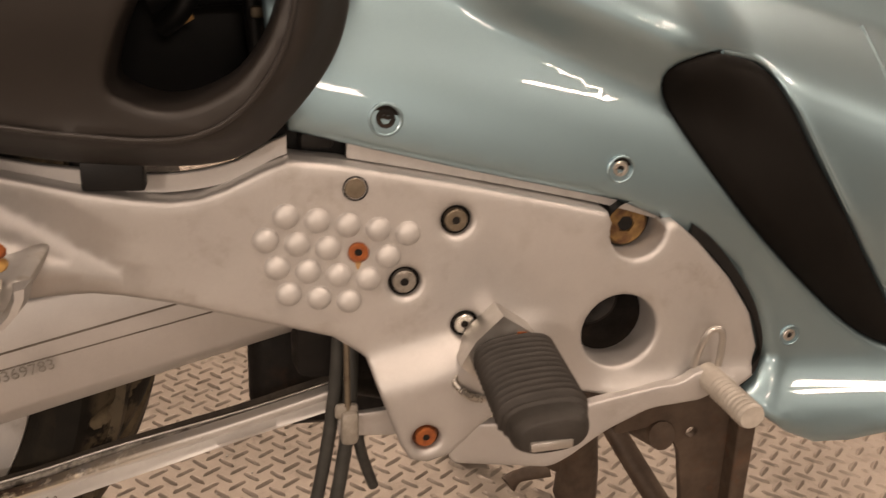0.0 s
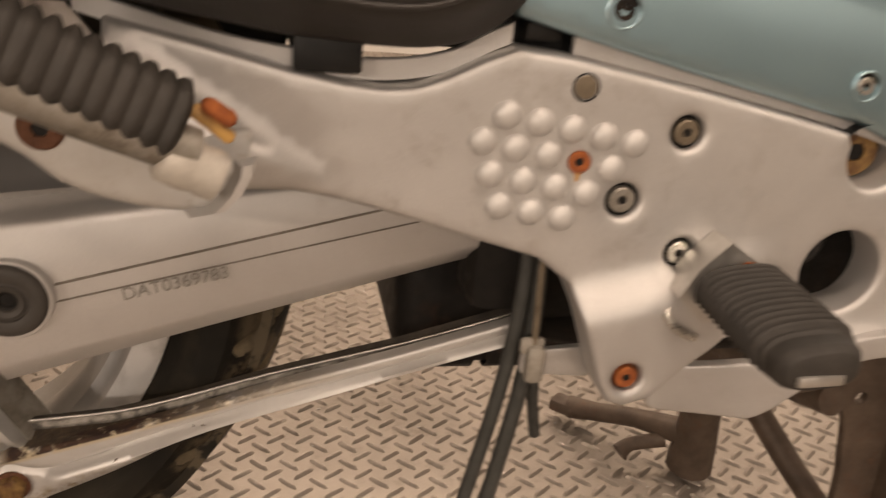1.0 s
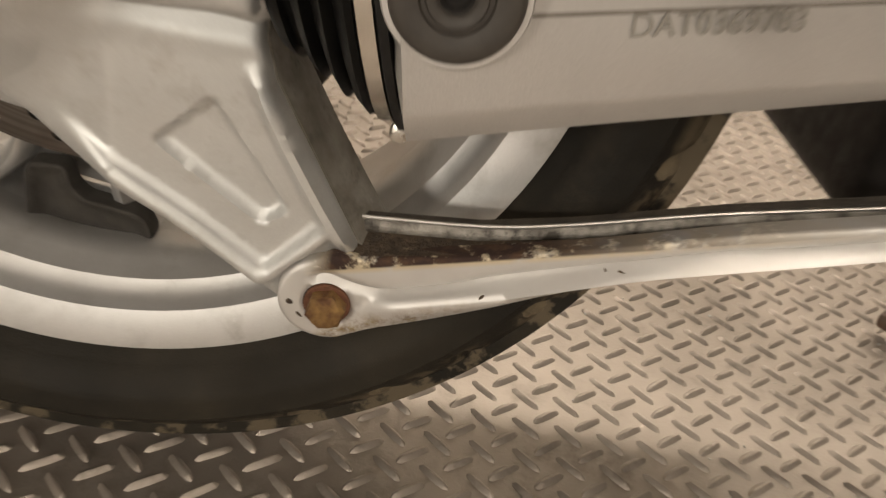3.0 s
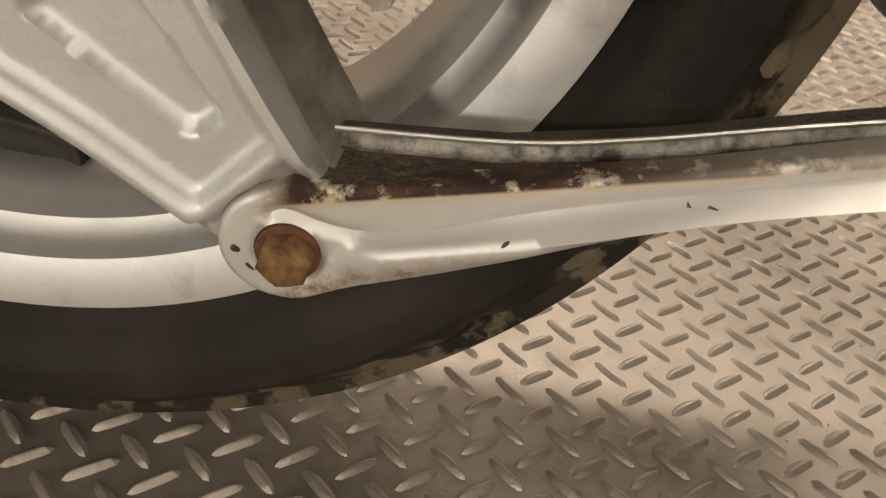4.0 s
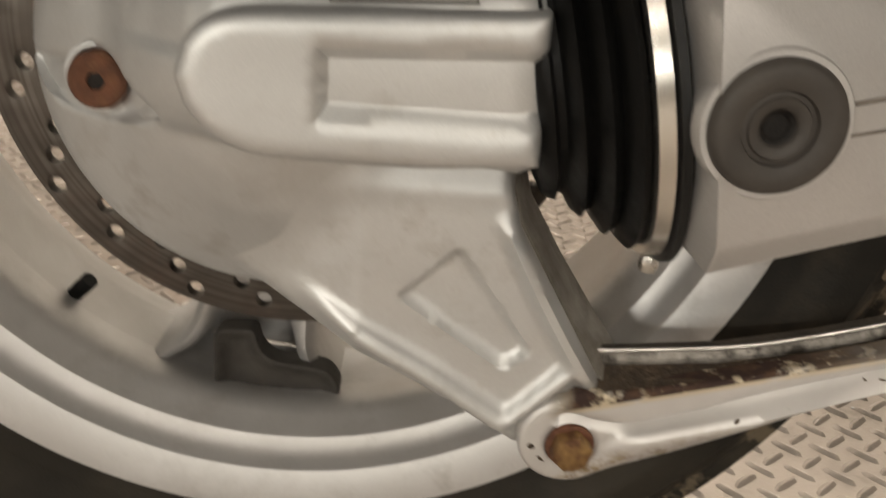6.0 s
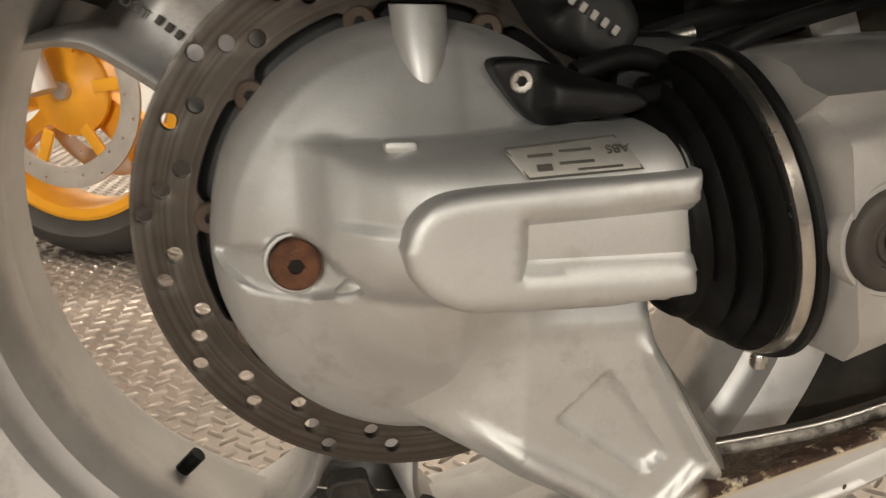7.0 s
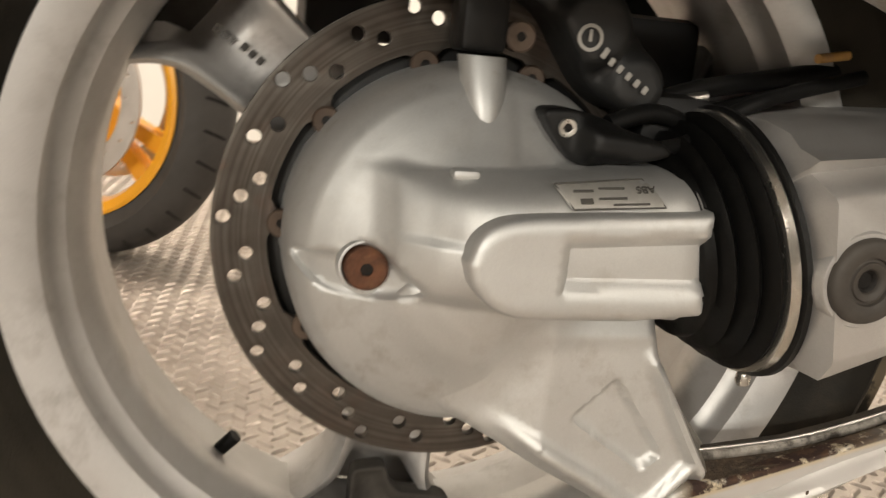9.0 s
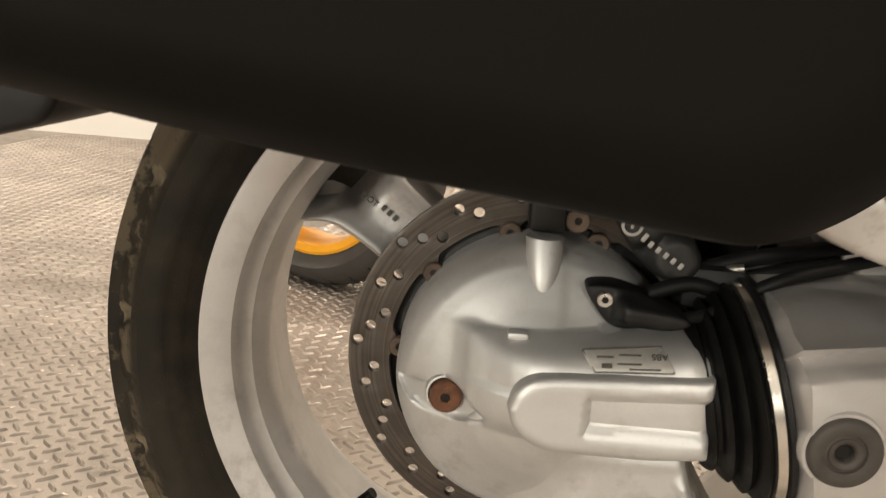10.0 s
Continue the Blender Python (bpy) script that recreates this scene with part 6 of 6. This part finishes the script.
part("cable_block", block((0.045, 0.03, 0.035), (0.105, -0.025, 0.405), 0.008), PLASTIC, bike, "black cable clamp")
# worn sticker on the barrel
stick = filleted([(0.0185, 0.3800), (0.0665, 0.3835), (0.0735, 0.3725), (0.0265, 0.3695)], 0.002)


def sticker_height(z):
    return -(BARREL_Y + 0.0500 * np.maximum(1 - np.clip((z - BARREL_Z) / 0.0366, 0, 1) ** 3.226, 0.0) ** 0.31 + 0.0004)


lab = part("sticker", sheet(stick, [], lambda P: sticker_height(P[:, 1]) - 0.0008, 0.001, 0.0003, 0.003), STICKER, drive, "worn grey sticker with unreadable print", 60)
part("sticker_border", sweep([(x, sticker_height(z) - 0.0012, z) for x, z in ((0.0192, 0.3797), (0.0430, 0.3815), (0.0660, 0.3831), (0.0725, 0.3727), (0.0500, 0.3713), (0.0270, 0.3699), (0.0192, 0.3797))], 0.0005, 6, n=1), DARK_PRINT, drive)
for u, v, w, h in ((0.003, 0.0072, 0.010, 0.0014), (0.016, 0.0078, 0.013, 0.0012), (0.006, 0.0030, 0.006, 0.0030), (0.015, 0.0040, 0.014, 0.0012), (0.022, 0.0015, 0.018, 0.0010)):
    x, z = 0.0245 + u, 0.3702 + v + 0.075 * u
    part("printed_bar", block((w, 0.0006, h), (x + w / 2, float(sticker_height(z)) - 0.0012, z), 0.0002, pose(0, 0, 0, -45, -4, 0)), DARK_PRINT, drive)
lettering("printed_letters", "ABS", 0.0058, Matrix.Translation((0.0690, float(sticker_height(0.3800)) - 0.0012, 0.3812)) @ pose(0, 0, 0, 42, -4, 0) @ pose(0, 0, 0, 0, 0, 180), DARK_PRINT, drive, "", 0.0003)
# mudguard arc and unseen tail slab, added to keep overhead light off the wheel
part("shading_guard", lathe([(0.335, -0.03), (0.345, -0.02), (0.347, MID), (0.345, 0.12), (0.335, 0.13)], (AX, 0, AZ), "y", 60, start=radians(10), sweep=radians(135)), PLASTIC, bike, "black inner mudguard arc, extended over the wheel to shade it")
part("shade_slab", block((0.95, 0.42, 0.20), (0.02, 0.13, 0.680), 0.03), PLASTIC, bike, "black slab for the unseen tail, added to shade the wheel")
part("rear_mudguard", sheet(filleted([(-0.334, 0.476), (-0.411, 0.454), (-0.54, 0.425), (-0.60, 0.60), (-0.33, 0.63), (-0.285, 0.56)], 0.01), [], lambda P: -0.03 + 0 * P[:, 0], 0.18, 0.006, 0.02), PLASTIC, bike, "black rear mudguard behind the tyre")

part("frame_guard", sheet(filleted([(0.190, 0.475), (0.197, 0.447), (0.2145, 0.432), (0.300, 0.445), (0.31, 0.62), (0.190, 0.62)], 0.006), [], lambda P: -0.012 + 0 * P[:, 0], 0.10, 0.004, 0.02), PLASTIC, bike, "black frame guard above the swingarm")
part("far_case", sheet(filleted([(-0.075, 0.433), (0.002, 0.433), (0.007, 0.486), (0.078, 0.492), (0.088, 0.442), (0.545, 0.442), (0.545, 0.75), (-0.075, 0.75)], 0.004), [], lambda P: 0.22 + 0 * P[:, 0], 0.10, 0.003, 0.03), PLASTIC, bike, "black case on the far side")
part("hose_clamp", block((0.062, 0.03, 0.055), (0.120, 0.045, 0.437), 0.008), PLASTIC, bike, "black hose clamp behind the caliper")

# ---- second motorcycle behind: its yellow front wheel ----
second = thing("motorcycle", (-0.46, 1.30, 0.0), "parked motorcycle with a yellow cast wheel behind", "motorcycle")
WM = pose(-0.395, 1.20, 0.300, 0, 0, -28.6)


def placed(bm):
    bmesh.ops.transform(bm, matrix=WM, verts=bm.verts)
    return bm


def far_tyre():
    prof = []
    for k in range(17):
        a = -0.070 + 0.140 * k / 16
        prof.append((0.300 - 0.075 + math.sqrt(0.075 ** 2 - a * a), a))
    return lathe(prof + [(0.240, 0.060), (0.226, 0.050), (0.226, -0.050), (0.240, -0.060)], (0, 0, 0), "y", 72, closed=True)


yw = part("front_wheel", placed(lathe([(0.222, -0.050), (0.226, -0.054), (0.220, -0.056), (0.206, -0.050), (0.198, -0.030), (0.196, 0.0), (0.198, 0.030), (0.206, 0.05), (0.220, 0.056), (0.226, 0.054), (0.222, 0.05), (0.21, 0.03), (0.21, -0.03)], (0, 0, 0), "y", 72, closed=True)), YELLOW, second, "bright yellow cast wheel", 40)
ft = part("tyre", placed(far_tyre()), FAR_TYRE, yw, "dusty black tyre with short tread cuts", 40)
for k in range(3):
    for side in (-1, 1):
        w = radians(120 * k - 36 + side * 10)
        a, b = 0.055, 0.200
        bm = bmesh.new()
        rows = []
        for r, wd, y in ((a, 0.020, 0.018), (0.12, 0.013, 0.015), (b, 0.017, 0.016)):
            rows.append([(r * math.cos(w) - q * math.sin(w), yy, r * math.sin(w) + q * math.cos(w)) for q, yy in ((-wd, -y), (wd, -y), (wd, y), (-wd, y))])
        part("spoke", placed(loft(rows, True, bm)), YELLOW, yw)
part("hub", placed(lathe([(0.0, -0.05), (0.030, -0.05), (0.050, -0.04), (0.078, -0.034), (0.080, -0.028), (0.060, 0.0), (0.05, 0.05), (0.0, 0.05)], (0, 0, 0), "y", 40)), YELLOW, yw)
for s in (-1, 1):
    hol = [disc_loop(rr * math.cos(w), rr * math.sin(w), 0.0030, 8) for k in range(24) for rr, w in ((0.137 + 0.009 * (k % 3), 2 * math.pi * k / 24),)]
    bm = sheet(disc_loop(0, 0, 0.165, 72), [disc_loop(0, 0, 0.128, 60)] + hol, lambda P: (-0.068 if s < 0 else 0.063) + 0 * P[:, 0], 0.005, 0.0006, 0.012)
    part("brake_disc", placed(bm), DISC_BRIGHT, yw, "pale drilled brake disc", 40)
for k in range(6):
    w = radians(60 * k + 8)
    part("disc_arm", placed(block((0.065, 0.008, 0.022), (0.105 * math.cos(w), -0.062, 0.105 * math.sin(w)), 0.003, pose(0, 0, 0, 0, -(60 * k + 8), 0))), YELLOW, yw)
part("axle_nut", placed(lathe([(0.0, -0.062), (0.014, -0.062), (0.016, -0.056), (0.016, -0.04)], (0, 0, 0), "y", 24)), DISC_BRIGHT, yw)
for k in range(32):
    w = 2 * math.pi * k / 32
    for side in (-1, 1):
        bm = bmesh.new()
        rows = []
        for q in range(7):
            a = side * (0.012 + 0.040 * q / 6)
            r = 0.300 - 0.075 + math.sqrt(0.075 ** 2 - a * a) + 0.0010
            v = w + (0.03 if side > 0 else 0.0) + 0.05 * q / 6
            rows.append([bm.verts.new((r * math.cos(v + o), a, r * math.sin(v + o))) for o in (0.0, 0.016)])
        for p, q in zip(rows, rows[1:]):
            bm.faces.new((p[0], p[1], q[1], q[0]))
        part("tread_cut", placed(bm), RUBBER, yw)
part("fork_leg", placed(sweep([(0.0, -0.10, 0.0), (-0.06, -0.10, 0.16), (-0.20, -0.10, 0.55)], 0.026, 16)), DISC_BRIGHT, second, "silver fork leg")
part("fork_leg", placed(sweep([(0.0, 0.10, 0.0), (-0.06, 0.10, 0.16), (-0.20, 0.10, 0.55)], 0.026, 16)), DISC_BRIGHT, second, "silver fork leg")
part("brake_caliper", placed(block((0.07, 0.04, 0.09), (0.06, -0.085, 0.125), 0.012)), DISC_BRIGHT, second, "pale brake caliper")
